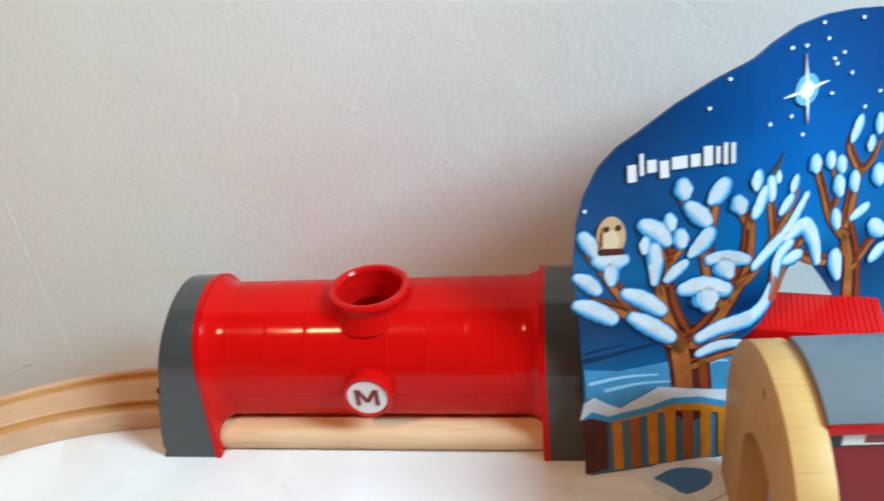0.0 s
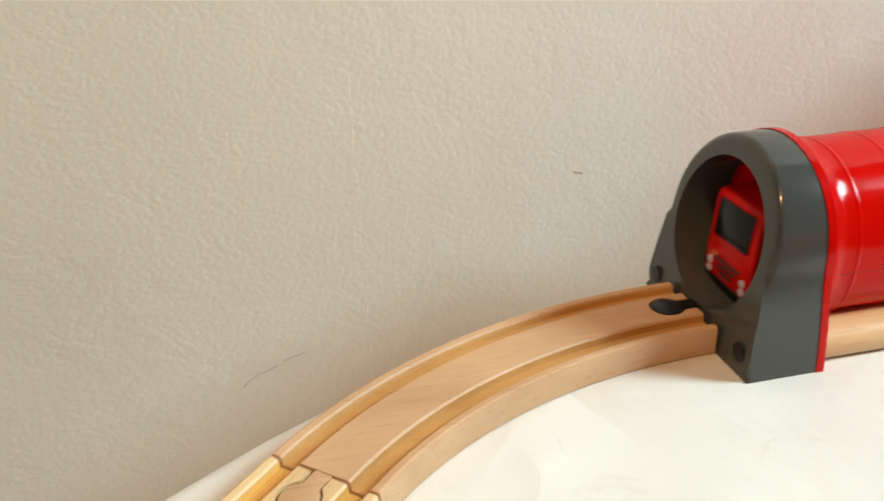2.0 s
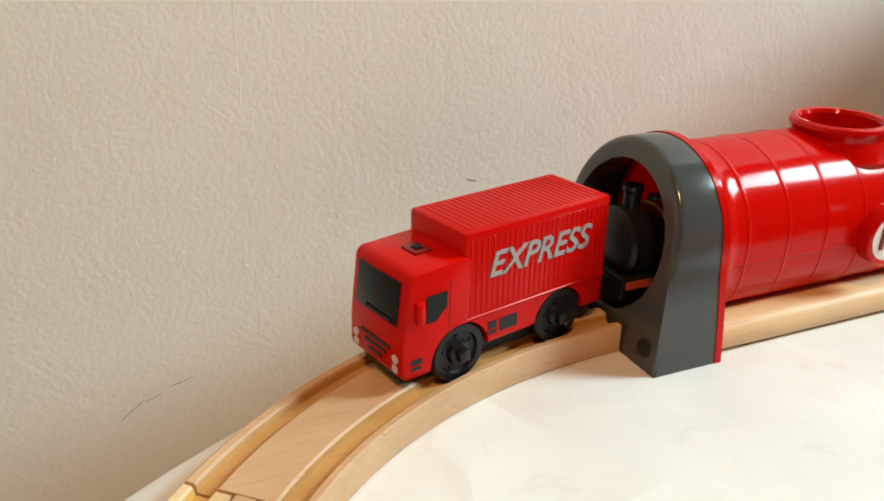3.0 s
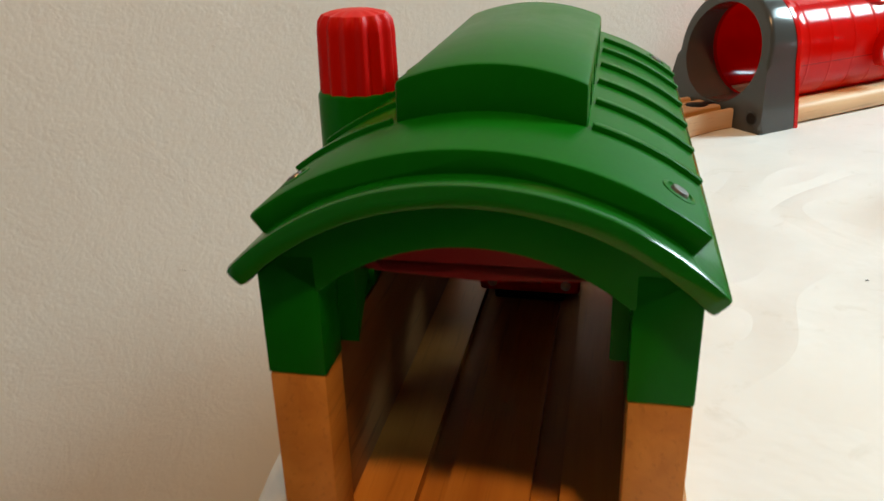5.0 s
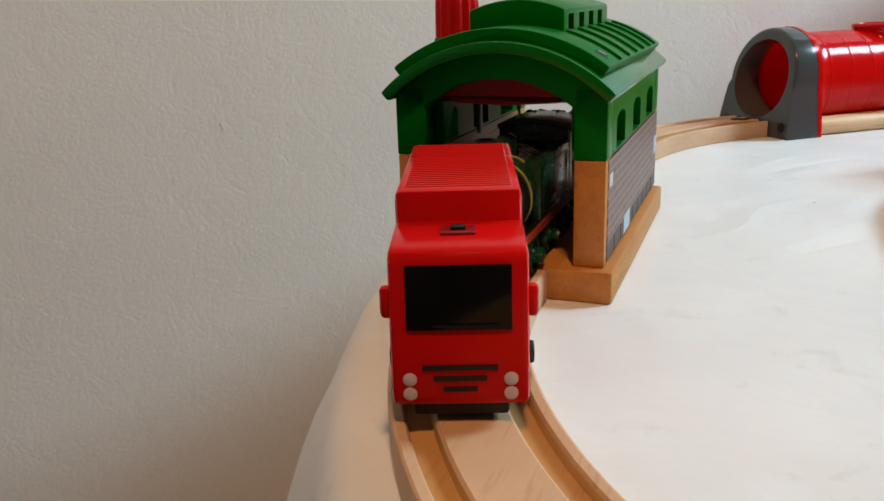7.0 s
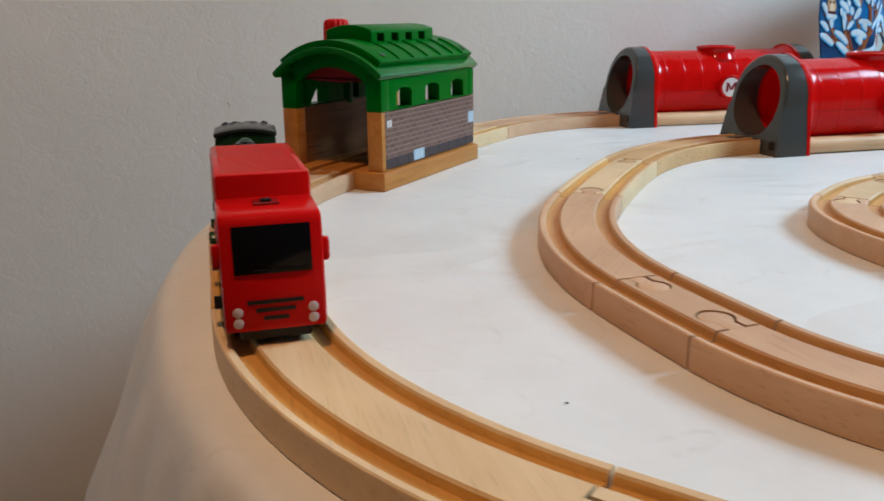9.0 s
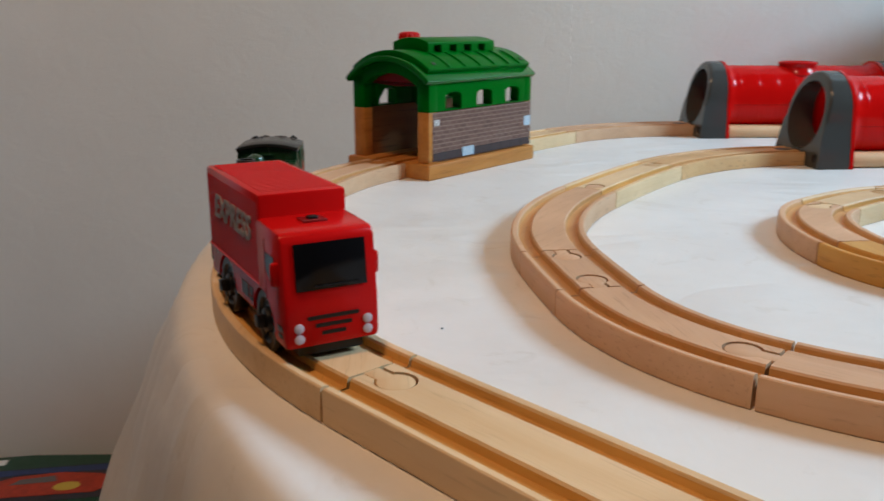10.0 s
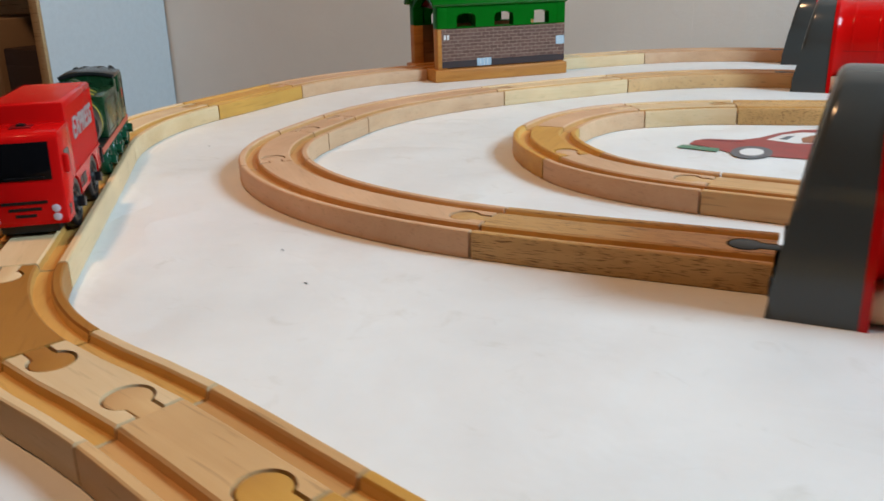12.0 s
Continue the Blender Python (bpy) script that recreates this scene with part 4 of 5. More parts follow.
# ---- printed winter backdrop ----
def card(name, z_low, z_high):
    """Glossy printed card whose colour runs from snow blue to night blue up the sheet."""
    m = material(name, (0.004, 0.06, 0.19), 0.3)
    r = ramp(m, [(0.08, (0.13, 0.36, 0.58)), (0.22, (0.012, 0.16, 0.40)), (0.36, (0.006, 0.05, 0.17)), (0.46, (0.004, 0.19, 0.50)), (0.62, (0.004, 0.10, 0.32)), (0.8, (0.003, 0.05, 0.18)), (1.0, (0.003, 0.04, 0.14))])
    c, s = node(m, "ShaderNodeTexCoord"), node(m, "ShaderNodeSeparateXYZ")
    g = node(m, "ShaderNodeMapRange", From_Min=z_low * DM, From_Max=z_high * DM)
    n = node(m, "ShaderNodeTexNoise", Scale=40.0, Detail=4.0)
    w = node(m, "ShaderNodeMath")
    w.operation = "MULTIPLY_ADD"
    join(m, c, "Object", s, 0)
    join(m, s, "Z", g, "Value")
    join(m, c, "Object", n, "Vector")
    join(m, n, "Fac", w, 0)
    w.inputs[1].default_value = 0.10
    join(m, g, "Result", w, 2)
    join(m, w, 0, r, "Fac")
    near = node(m, "ShaderNodeVectorMath")
    near.operation = "DISTANCE"
    join(m, c, "Object", near, 0)
    near.inputs[1].default_value = (0.108, 0.025, 0.168)
    glow = node(m, "ShaderNodeMapRange", From_Min=0.0, From_Max=0.085, To_Min=1.6, To_Max=0.55)
    join(m, near, "Value", glow, "Value")
    hue = node(m, "ShaderNodeHueSaturation", Saturation=1.08)
    join(m, glow, "Result", hue, "Value")
    join(m, r, "Color", hue, "Color")
    join(m, hue, "Color", m.node_tree.nodes["Principled BSDF"], "Base Color")
    return m


CARD_SKY = card("card_night_sky", 0.2, 2.1)
BARK = plastic("printed_bark", (0.105, 0.022, 0.016), 0.35, 0.6)
BARK_RUST = plastic("printed_bark_rust", (0.30, 0.055, 0.015), 0.35, 0.5)
BARK_LIT = plastic("printed_bark_lit", (0.46, 0.14, 0.035), 0.35, 0.5)
SNOW = plastic("printed_snow", (0.66, 0.74, 0.80), 0.35, 0.25)
SNOW_SHADE = material("printed_snow_shade", (0.035, 0.30, 0.62), 0.35)
SNOW_PALE = material("printed_snow_pale", (0.28, 0.56, 0.78), 0.35)
SNOW_EDGE = material("printed_snow_edge", (0.006, 0.045, 0.14), 0.35)
POND = material("printed_pond", (0.05, 0.16, 0.36), 0.3)
FOLD = 0.76


def backdrop():
    b = thing("winter_backdrop", at(2.19, -0.076, 0, 12.1), "folded card backdrop printed with snowy trees and a starry night", "backdrop card")
    lean = Matrix.Rotation(radians(-9), 4, "X")

    def bent(bm):
        """The sheet leans back and is folded along an upright line."""
        bmesh.ops.bisect_plane(bm, geom=bm.verts[:] + bm.edges[:] + bm.faces[:], plane_co=(FOLD, 0, 0), plane_no=(1, 0, 0))
        moved(bm, lean)
        for v in bm.verts:
            d = v.co.x - FOLD
            if d > 0:
                v.co.x, v.co.y = FOLD + d * math.cos(radians(20)), v.co.y + d * math.sin(radians(20))
        return bm

    def lay(outline, level, mat, parent, name, label=""):
        return part(name, bent(prism(outline, -0.012 - 0.0016 * level, -0.010, "y")), mat, parent, label)

    outline = [(0.0, 0.0), (0.0, 0.6), (-0.01, 1.1), (0.012, 1.273), (0.050, 1.392), (0.115, 1.504), (0.199, 1.582), (0.282, 1.627), (0.444, 1.726), (0.604, 1.802), (0.775, 1.868), (0.860, 1.906), (0.988, 1.944), (1.136, 1.956), (1.289, 1.946), (1.442, 1.923), (1.62, 1.86), (1.75, 1.76), (1.75, 0.0)]
    hole = [(0.675, -0.1), (0.684, 0.544), (0.714, 0.620), (0.823, 0.680), (0.902, 0.764), (0.941, 0.848), (0.983, 0.908), (1.042, 0.904), (1.111, 0.859), (1.184, 0.763), (1.269, 0.632), (1.33, 0.45), (1.36, -0.1)]
    sheet = carve(prism(outline, -0.010, 0.010, "y"), prism(hole, -0.1, 0.1, "y"))
    panel = part("panel", bent(sheet), CARD_SKY, b, "glossy dark blue printed card")

    def smooth_path(points):
        """Round curve through the points, five steps from each to the next."""
        ext = [points[0]] + list(points) + [points[-1]]
        out = []
        for p, q, r, w in zip(ext, ext[1:], ext[2:], ext[3:]):
            for k in range(5):
                t = k / 5
                out.append(tuple(0.5 * (2 * q[i] + (r[i] - p[i]) * t + (2 * p[i] - 5 * q[i] + 4 * r[i] - w[i]) * t * t + (3 * q[i] - p[i] - 3 * r[i] + w[i]) * t ** 3) for i in (0, 1)))
        return out + [points[-1]]

    def stroke(points, w0, w1, side=0.0, wobble=0.0, bulge=0.0):
        """Outline of a brush stroke with round ends; side shifts it across its run."""
        path, left, right = smooth_path(points), [], []
        n = len(path) - 1
        for k, (x, z) in enumerate(path):
            (xa, za), (xb, zb) = path[max(k - 1, 0)], path[min(k + 1, n)]
            d = math.hypot(xb - xa, zb - za) or 1
            nx, nz = -(zb - za) / d, (xb - xa) / d
            w = (w0 + (w1 - w0) * k / n) * (1 + wobble * math.sin(k * 1.3 + x * 60)) * (1 - 0.5 * bulge + bulge * math.sin(math.pi * k / n))
            up = side * w * (1 if nz >= 0 else -1)
            cx, cz = x + nx * up, z + nz * up
            left.append((cx + nx * w, cz + nz * w))
            right.append((cx - nx * w, cz - nz * w))
            if k in (0, n):
                turn = math.atan2(nz, nx)
                caps = [(cx + w * math.cos(turn + radians(g)), cz + w * math.sin(turn + radians(g))) for g in ((150, 120, 90, 60, 30) if k == 0 else (-30, -60, -90, -120, -150))]
                if k == 0:
                    first = caps
                else:
                    last = caps
        return left + last + right[::-1] + first

    def limb(points, w0, w1):
        w0, w1 = 1.25 * w0, 1.35 * w1
        lay(stroke(points, w0, w1), 1, BARK, panel, "printed_branch")
        lay(stroke(points, w0 * 0.42, w1 * 0.42, -0.85), 2, BARK_LIT, panel, "printed_highlight")
        lay(stroke(points, w0 * 0.20, w1 * 0.20, 3.2), 2, BARK_RUST, panel, "printed_highlight")

    def snow_cap(points, w0, w1):
        """A lump of snow: white above, through pale to deep blue below."""
        w0, w1 = 1.22 * w0, 1.22 * w1
        for grow, side, level, mat, name in ((1.10, -0.10, 3, SNOW_EDGE, "printed_snow_edge"), (0.98, -0.02, 4, SNOW_SHADE, "printed_snow_shade"), (0.80, 0.14, 5, SNOW_PALE, "printed_snow_pale"), (0.56, 0.38, 6, SNOW, "printed_snow")):
            lay(stroke(points, w0 * grow, w1 * grow, side, 0.05, 0.34), level, mat, panel, name)

    # snow field and far hedge line
    FIELD = plastic("printed_snow_field", (0.06, 0.30, 0.55), 0.35, 0.35)
    HEDGE = plastic("printed_hedge", (0.004, 0.03, 0.10), 0.35, 0.5)
    lay([(0.006, 0.30), (0.672, 0.28), (0.674, 0.555), (0.52, 0.57), (0.34, 0.555), (0.16, 0.545), (0.006, 0.575)], 0.2, FIELD, panel, "printed_snow_field")
    lay(stroke([(0.012, 0.62), (0.10, 0.628), (0.22, 0.645), (0.36, 0.66)], 0.014, 0.006), 0.2, HEDGE, panel, "printed_hedge")
    lay(stroke([(0.012, 0.655), (0.09, 0.668), (0.20, 0.676)], 0.008, 0.004), 0.2, HEDGE, panel, "printed_hedge")
    for z, x0, x1 in ((0.50, 0.03, 0.34), (0.455, 0.10, 0.40), (0.52, 0.56, 0.66)):
        lay(stroke([(x0, z), ((x0 + x1) / 2, z + 0.012), (x1, z)], 0.010, 0.004), 0.5, SNOW_PALE, panel, "printed_snow_streak")
    lay([(0.40, 0.30), (0.59, 0.30), (0.56, 0.48), (0.58, 0.60), (0.56, 0.68), (0.47, 0.72), (0.39, 0.69), (0.42, 0.56), (0.43, 0.46)], 0.7, BARK, panel, "printed_trunk")
    lay(stroke([(0.425, 0.31), (0.450, 0.47), (0.430, 0.62)], 0.020, 0.014), 1.4, BARK_LIT, panel, "printed_highlight")
    lay(stroke([(0.560, 0.31), (0.540, 0.47), (0.555, 0.60)], 0.016, 0.010), 1.4, BARK_RUST, panel, "printed_highlight")
    # tree beside the fence, then the tree behind the arch
    for path, w0, w1 in (
            ([(0.496, 0.321), (0.487, 0.488), (0.468, 0.648)], 0.075, 0.068),
            ([(0.457, 0.633), (0.377, 0.708), (0.279, 0.794), (0.168, 0.858), (0.059, 0.911)], 0.050, 0.018),
            ([(0.279, 0.802), (0.184, 0.933), (0.115, 1.050), (0.059, 1.137), (0.046, 1.191)], 0.028, 0.015),
            ([(0.468, 0.642), (0.404, 0.788), (0.377, 0.930), (0.389, 1.048), (0.358, 1.157), (0.316, 1.227)], 0.048, 0.020),
            ([(0.389, 1.035), (0.447, 1.105), (0.454, 1.155)], 0.022, 0.015),
            ([(0.369, 0.904), (0.335, 1.016), (0.318, 1.124)], 0.020, 0.013)):
        limb(path, w0, w1)
    for path, w0, w1 in (
            ([(0.491, 0.644), (0.586, 0.731), (0.656, 0.832), (0.725, 0.957), (0.747, 1.086), (0.750, 1.201)], 0.043, 0.022),
            ([(0.643, 0.806), (0.576, 0.980), (0.566, 1.113), (0.586, 1.225), (0.600, 1.311)], 0.030, 0.020),
            ([(0.571, 1.190), (0.521, 1.248), (0.466, 1.319), (0.457, 1.369)], 0.020, 0.013),
            ([(0.751, 1.163), (0.721, 1.218), (0.701, 1.272)], 0.020, 0.015),
            ([(0.751, 1.176), (0.792, 1.253), (0.805, 1.324)], 0.020, 0.013),
            ([(0.681, 0.882), (0.799, 0.965), (0.881, 1.071), (0.965, 1.175), (0.999, 1.254)], 0.025, 0.015),
            ([(0.881, 1.071), (0.864, 1.206), (0.854, 1.310)], 0.020, 0.015)):
        limb(path, w0, w1)
    for path, w0, w1 in (
            ([(0.509, 0.659), (0.632, 0.667), (0.790, 0.721), (0.890, 0.810), (0.950, 0.927), (1.100, 1.054)], 0.028, 0.018),
            ([(0.498, 0.530), (0.586, 0.554), (0.710, 0.575)], 0.028, 0.015)):
        limb(path, w0, w1)
    for path, w0, w1 in (
            ([(1.360, 0.606), (1.354, 0.805), (1.311, 0.986), (1.332, 1.142), (1.364, 1.238)], 0.050, 0.022),
            ([(1.364, 1.238), (1.310, 1.331), (1.298, 1.390), (1.339, 1.449)], 0.020, 0.013),
            ([(1.365, 1.225), (1.433, 1.258), (1.476, 1.336)], 0.020, 0.013),
            ([(1.316, 0.930), (1.216, 1.044), (1.164, 1.179), (1.116, 1.309)], 0.025, 0.015),
            ([(1.197, 1.076), (1.244, 1.155), (1.215, 1.281)], 0.018, 0.013),
            ([(1.313, 0.875), (1.195, 0.858), (1.075, 0.912), (0.990, 0.982)], 0.025, 0.020),
            ([(1.363, 0.773), (1.454, 0.857), (1.541, 0.914)], 0.025, 0.018)):
        limb(path, w0, w1)
    # snow lying along the branches
    for path, w0, w1 in (
            ([(-0.006, 0.905), (0.057, 0.876), (0.141, 0.816)], 0.028, 0.033),
            ([(-0.002, 1.036), (0.040, 1.009), (0.081, 0.962)], 0.022, 0.028),
            ([(0.037, 1.218), (0.064, 1.173), (0.076, 1.135)], 0.028, 0.020),
            ([(0.094, 1.101), (0.154, 1.084), (0.203, 1.089)], 0.033, 0.030),
            ([(0.151, 1.071), (0.147, 0.992)], 0.030, 0.022),
            ([(0.208, 0.929), (0.282, 0.890), (0.360, 0.823)], 0.028, 0.030),
            ([(0.234, 0.809), (0.303, 0.762), (0.397, 0.685)], 0.028, 0.033),
            ([(0.297, 1.235), (0.351, 1.197), (0.391, 1.144)], 0.033, 0.028),
            ([(0.403, 1.255), (0.412, 1.208)], 0.022, 0.022),
            ([(0.302, 1.165), (0.296, 1.115)], 0.022, 0.020),
            ([(0.333, 1.122), (0.340, 1.042), (0.333, 0.963)], 0.030, 0.018)):
        snow_cap(path, w0, w1)
    for path, w0, w1 in (
            ([(0.388, 0.968), (0.428, 1.002), (0.468, 1.033)], 0.020, 0.022),
            ([(0.448, 1.169), (0.454, 1.124)], 0.030, 0.025),
            ([(0.495, 1.071), (0.544, 1.116), (0.576, 1.158)], 0.022, 0.033),
            ([(0.463, 1.391), (0.471, 1.342)], 0.030, 0.028),
            ([(0.490, 1.290), (0.533, 1.246), (0.561, 1.211)], 0.028, 0.030),
            ([(0.638, 1.365), (0.609, 1.322), (0.586, 1.301)], 0.035, 0.025),
            ([(0.461, 0.911), (0.543, 0.915), (0.643, 0.883)], 0.033, 0.035),
            ([(0.556, 0.875), (0.568, 0.818)], 0.055, 0.035),
            ([(0.576, 1.033), (0.654, 1.031), (0.734, 1.009)], 0.028, 0.025),
            ([(0.630, 1.011), (0.660, 0.951)], 0.045, 0.025),
            ([(0.696, 1.285), (0.711, 1.240)], 0.030, 0.025)):
        snow_cap(path, w0, w1)
    for path, w0, w1 in (
            ([(0.785, 1.380), (0.781, 1.331)], 0.028, 0.022),
            ([(0.824, 1.306), (0.801, 1.250), (0.778, 1.212)], 0.022, 0.028),
            ([(0.853, 1.340), (0.862, 1.257)], 0.022, 0.020),
            ([(0.889, 1.362), (0.897, 1.322)], 0.015, 0.015),
            ([(0.996, 1.306), (0.980, 1.260)], 0.020, 0.018),
            ([(0.969, 1.225), (0.918, 1.176)], 0.022, 0.020),
            ([(0.529, 0.661), (0.619, 0.698), (0.733, 0.719), (0.827, 0.763), (0.876, 0.843)], 0.028, 0.030),
            ([(0.888, 0.866), (0.910, 0.968), (0.972, 1.014)], 0.022, 0.025),
            ([(0.777, 0.972), (0.861, 1.024), (0.953, 1.079), (1.058, 1.211)], 0.025, 0.020),
            ([(0.524, 0.581), (0.606, 0.608), (0.709, 0.609)], 0.020, 0.018)):
        snow_cap(path, w0, w1)
    for path, w0, w1 in (
            ([(1.350, 1.471), (1.334, 1.431), (1.311, 1.391)], 0.025, 0.020),
            ([(1.097, 1.360), (1.110, 1.311)], 0.028, 0.022),
            ([(1.184, 1.353), (1.194, 1.307)], 0.025, 0.020),
            ([(1.245, 1.318), (1.262, 1.267)], 0.025, 0.020),
            ([(1.239, 1.227), (1.257, 1.159)], 0.030, 0.020),
            ([(1.332, 1.221), (1.345, 1.151)], 0.028, 0.018),
            ([(1.426, 1.363), (1.424, 1.320)], 0.022, 0.020),
            ([(1.464, 1.454), (1.471, 1.389)], 0.020, 0.020)):
        snow_cap(path, w0, w1)
    for path, w0, w1 in (
            ([(1.476, 1.206), (1.496, 1.147)], 0.035, 0.025),
            ([(1.230, 1.080), (1.249, 1.006)], 0.022, 0.020),
            ([(0.955, 1.047), (1.050, 1.075), (1.111, 0.983), (1.137, 0.872)], 0.033, 0.022),
            ([(1.238, 0.872), (1.268, 0.749)], 0.035, 0.020),
            ([(1.419, 1.048), (1.336, 1.020)], 0.025, 0.020),
            ([(1.480, 0.777), (1.544, 0.813)], 0.028, 0.028),
            ([(1.463, 0.952), (1.529, 0.889)], 0.030, 0.030),
            ([(1.024, 0.943), (0.943, 0.937)], 0.028, 0.020)):
        snow_cap(path, w0, w1)
    # owl, bird and squirrel as plain printed shapes
    TAN = material("printed_tan", (0.58, 0.38, 0.20), 0.35)
    lay(arc(0.155, 1.205, 0.062, 0, 340, 17, 0.086), 6, TAN, panel, "printed_owl", "tan printed owl on a branch")
    lay(arc(0.150, 1.185, 0.036, 0, 340, 17, 0.050), 6.6, material("printed_cream", (0.72, 0.55, 0.36), 0.35), panel, "printed_owl_breast")
    for dz in (0.0, 0.025, 0.05):
        lay(stroke([(0.098 + 0.2 * dz, 1.155 + dz), (0.112, 1.175 + dz), (0.118, 1.20 + dz)], 0.007, 0.003), 6.6, BARK_LIT, panel, "printed_feather")
    for x in (0.135, 0.185):
        lay(arc(x, 1.24, 0.014, 0, 330, 11), 7, BARK, panel, "printed_eye")
    lay([(0.10, 1.125), (0.21, 1.115), (0.20, 1.145), (0.11, 1.155)], 7, BARK, panel, "printed_perch")
    lay([(0.922, 1.439), (0.887, 1.400), (0.840, 1.369), (0.889, 1.354)], 6, GREY, panel, "printed_bird", "small grey printed bird")
    lay(smooth_path([(0.867, 0.915), (0.900, 0.873), (0.905, 0.801), (0.885, 0.765), (0.853, 0.784), (0.862, 0.850)]), 6, ORANGE, panel, "printed_squirrel", "orange printed squirrel")
    # maker's mark as plain white bars
    for k, (w, h, dz) in enumerate(((0.036, 0.07, -0.02), (0.016, 0.09, 0.012), (0.036, 0.05, 0), (0.036, 0.07, -0.02), (0.062, 0.05, 0), (0.038, 0.05, 0), (0.036, 0.08, 0.012), (0.016, 0.07, 0.01), (0.016, 0.09, 0.012), (0.016, 0.085, 0.01))):
        x = 0.235 + sum((0.036, 0.016, 0.036, 0.036, 0.062, 0.038, 0.036, 0.016, 0.016, 0.016)[:k]) + 0.0155 * k
        z = 1.485 + dz
        lay([(x, z - h / 2), (x + w, z - h / 2), (x + w, z + h / 2), (x, z + h / 2)], 6, WHITE, panel, "mark_bar", "white bar of the maker's mark")
    STAR = material("printed_star", (0.85, 0.9, 0.93), 0.35)
    HALO = material("printed_halo", (0.16, 0.42, 0.68), 0.35)
    for reach, core, level, mat in ((0.062, 0.062, 6, HALO), (0.15, 0.034, 7, STAR)):
        star = []
        for k in range(32):
            a = radians(11.25 * k + 4)
            r = core * (1 + 0.08 * (k % 2)) if k % 8 else reach * (1.0 if k % 16 else 0.8)
            star.append((1.033 + r * math.cos(a), 1.677 + r * math.sin(a)))
        lay(star, level, mat, panel, "printed_star", "large white printed star")
    for x, z in ((0.948, 1.865), (1.023, 1.858), (1.142, 1.861), (1.112, 1.93), (1.330, 1.904), (1.231, 1.784), (1.179, 1.770), (1.194, 1.746), (1.280, 1.688), (0.660, 1.80), (0.576, 1.692), (0.842, 1.580), (0.955, 1.584), (1.174, 1.626), (1.453, 1.569), (1.368, 1.521), (1.02, 1.49), (0.05, 1.33)):
        lay(arc(x, z, 0.0075, 0, 315, 7), 6, STAR, panel, "printed_small_star")
    # fence and ice in front
    OCHRE = plastic("printed_fence", (0.70, 0.28, 0.02), 0.35, 0.45)
    lay([(-0.02, 0.015), (0.09, 0.03), (0.093, 0.328), (-0.02, 0.333)], 4, BARK, panel, "printed_fence_post")
    lay(stroke([(0.125, 0.30), (0.36, 0.325), (0.50, 0.31), (0.66, 0.265)], 0.022, 0.022), 5, OCHRE, panel, "printed_fence_rail")
    for k in range(7):
        x = 0.118 + 0.083 * k
        lay([(x, 0.02), (x + 0.046, 0.02), (x + 0.046, 0.30), (x, 0.30)], 4, OCHRE if k % 3 != 1 else BARK_LIT, panel, "printed_fence_slat")
    drift = [(-0.030, 0.320), (-0.007, 0.406), (0.038, 0.434), (0.096, 0.388), (0.160, 0.357), (0.266, 0.405), (0.333, 0.439), (0.502, 0.402), (0.664, 0.370), (0.664, 0.275), (0.528, 0.325), (0.396, 0.338), (0.290, 0.310), (0.157, 0.296), (0.104, 0.286), (0.027, 0.324)]
    lay(drift, 6, SNOW_SHADE, panel, "printed_snow_shade")
    lay([(x, z if k < 9 else z + 0.035) for k, (x, z) in enumerate(drift)], 7, SNOW, panel, "printed_fence_snow")
    flap = part("floor_flap", prism(smooth_path([(0.21, -0.06), (0.32, -0.01), (0.46, 0.0), (0.62, -0.03), (0.66, -0.14), (0.56, -0.24), (0.40, -0.26), (0.26, -0.17)]), 0.004, 0.010), SNOW, b, "pale card flap lying on the table")
    part("printed_pond", prism(smooth_path([(0.28, -0.09), (0.40, -0.05), (0.54, -0.09), (0.52, -0.17), (0.40, -0.21), (0.34, -0.15)]), 0.010, 0.0115), POND, flap)
    return b


backdrop()


# ---- arched wooden station beside the backdrop ----
def station():
    s = thing("toy_station", at(2.816, -0.57, 0, 2.4), "toy station hall with round wooden end plate and grey roof", "toy station")
    face = [(-0.52, 0.0), (0.52, 0.0), (0.535, 0.36)] + arc(0, 0.485, 0.55, -13, 193, 34) + [(-0.535, 0.36)]
    hole = lathe([(0, -1), (0.022, -1), (0.022, 1), (0, 1)], (0, 0.03, 0.90), "x", 14)
    door = prism([(-0.24, -0.1), (0.24, -0.1), (0.24, 0.42)] + arc(0, 0.42, 0.24, 0, 180, 16), -0.5, 0.5, "x")
    part("end_plate", carve(carve(prism(face, 0.0, 0.13, "x", 0.014), hole), door), DISC_WOOD, s, "thick yellowish wooden end plate")
    ROOF_GREY = plastic("roof_grey", (0.15, 0.19, 0.22), 0.22)
    part("roof", prism(arc(0, 0.52, 0.54, 64, 116, 20) + arc(0, 0.52, 0.50, 116, 64, 20), 0.13, 1.5, "x", 0.006), ROOF_GREY, s, "glossy blue-grey plastic roof")
    for sgn in (-1, 1):
        part("roof_edge", box(0.13, 1.5, *sorted((sgn * 0.19, sgn * 0.24)), 0.955, 0.995, 0.006), RED, s, "red edge trim")
        wall = part("side_wall", box(0.13, 1.5, *sorted((sgn * 0.17, sgn * 0.215)), 0.0, 0.955, 0.004), RED_DARK, s, "dark red side wall")
        part("poster_strip", box(0.13, 1.5, *sorted((sgn * 0.215, sgn * 0.218)), 0.885, 0.95), BLACK, wall)
        part("poster_print", box(0.19, 0.40, *sorted((sgn * 0.218, sgn * 0.220)), 0.895, 0.945), WHITE, wall)
        part("poster_print", box(0.26, 0.36, *sorted((sgn * 0.220, sgn * 0.2215)), 0.905, 0.945), M_RED, wall)
    return s


station()


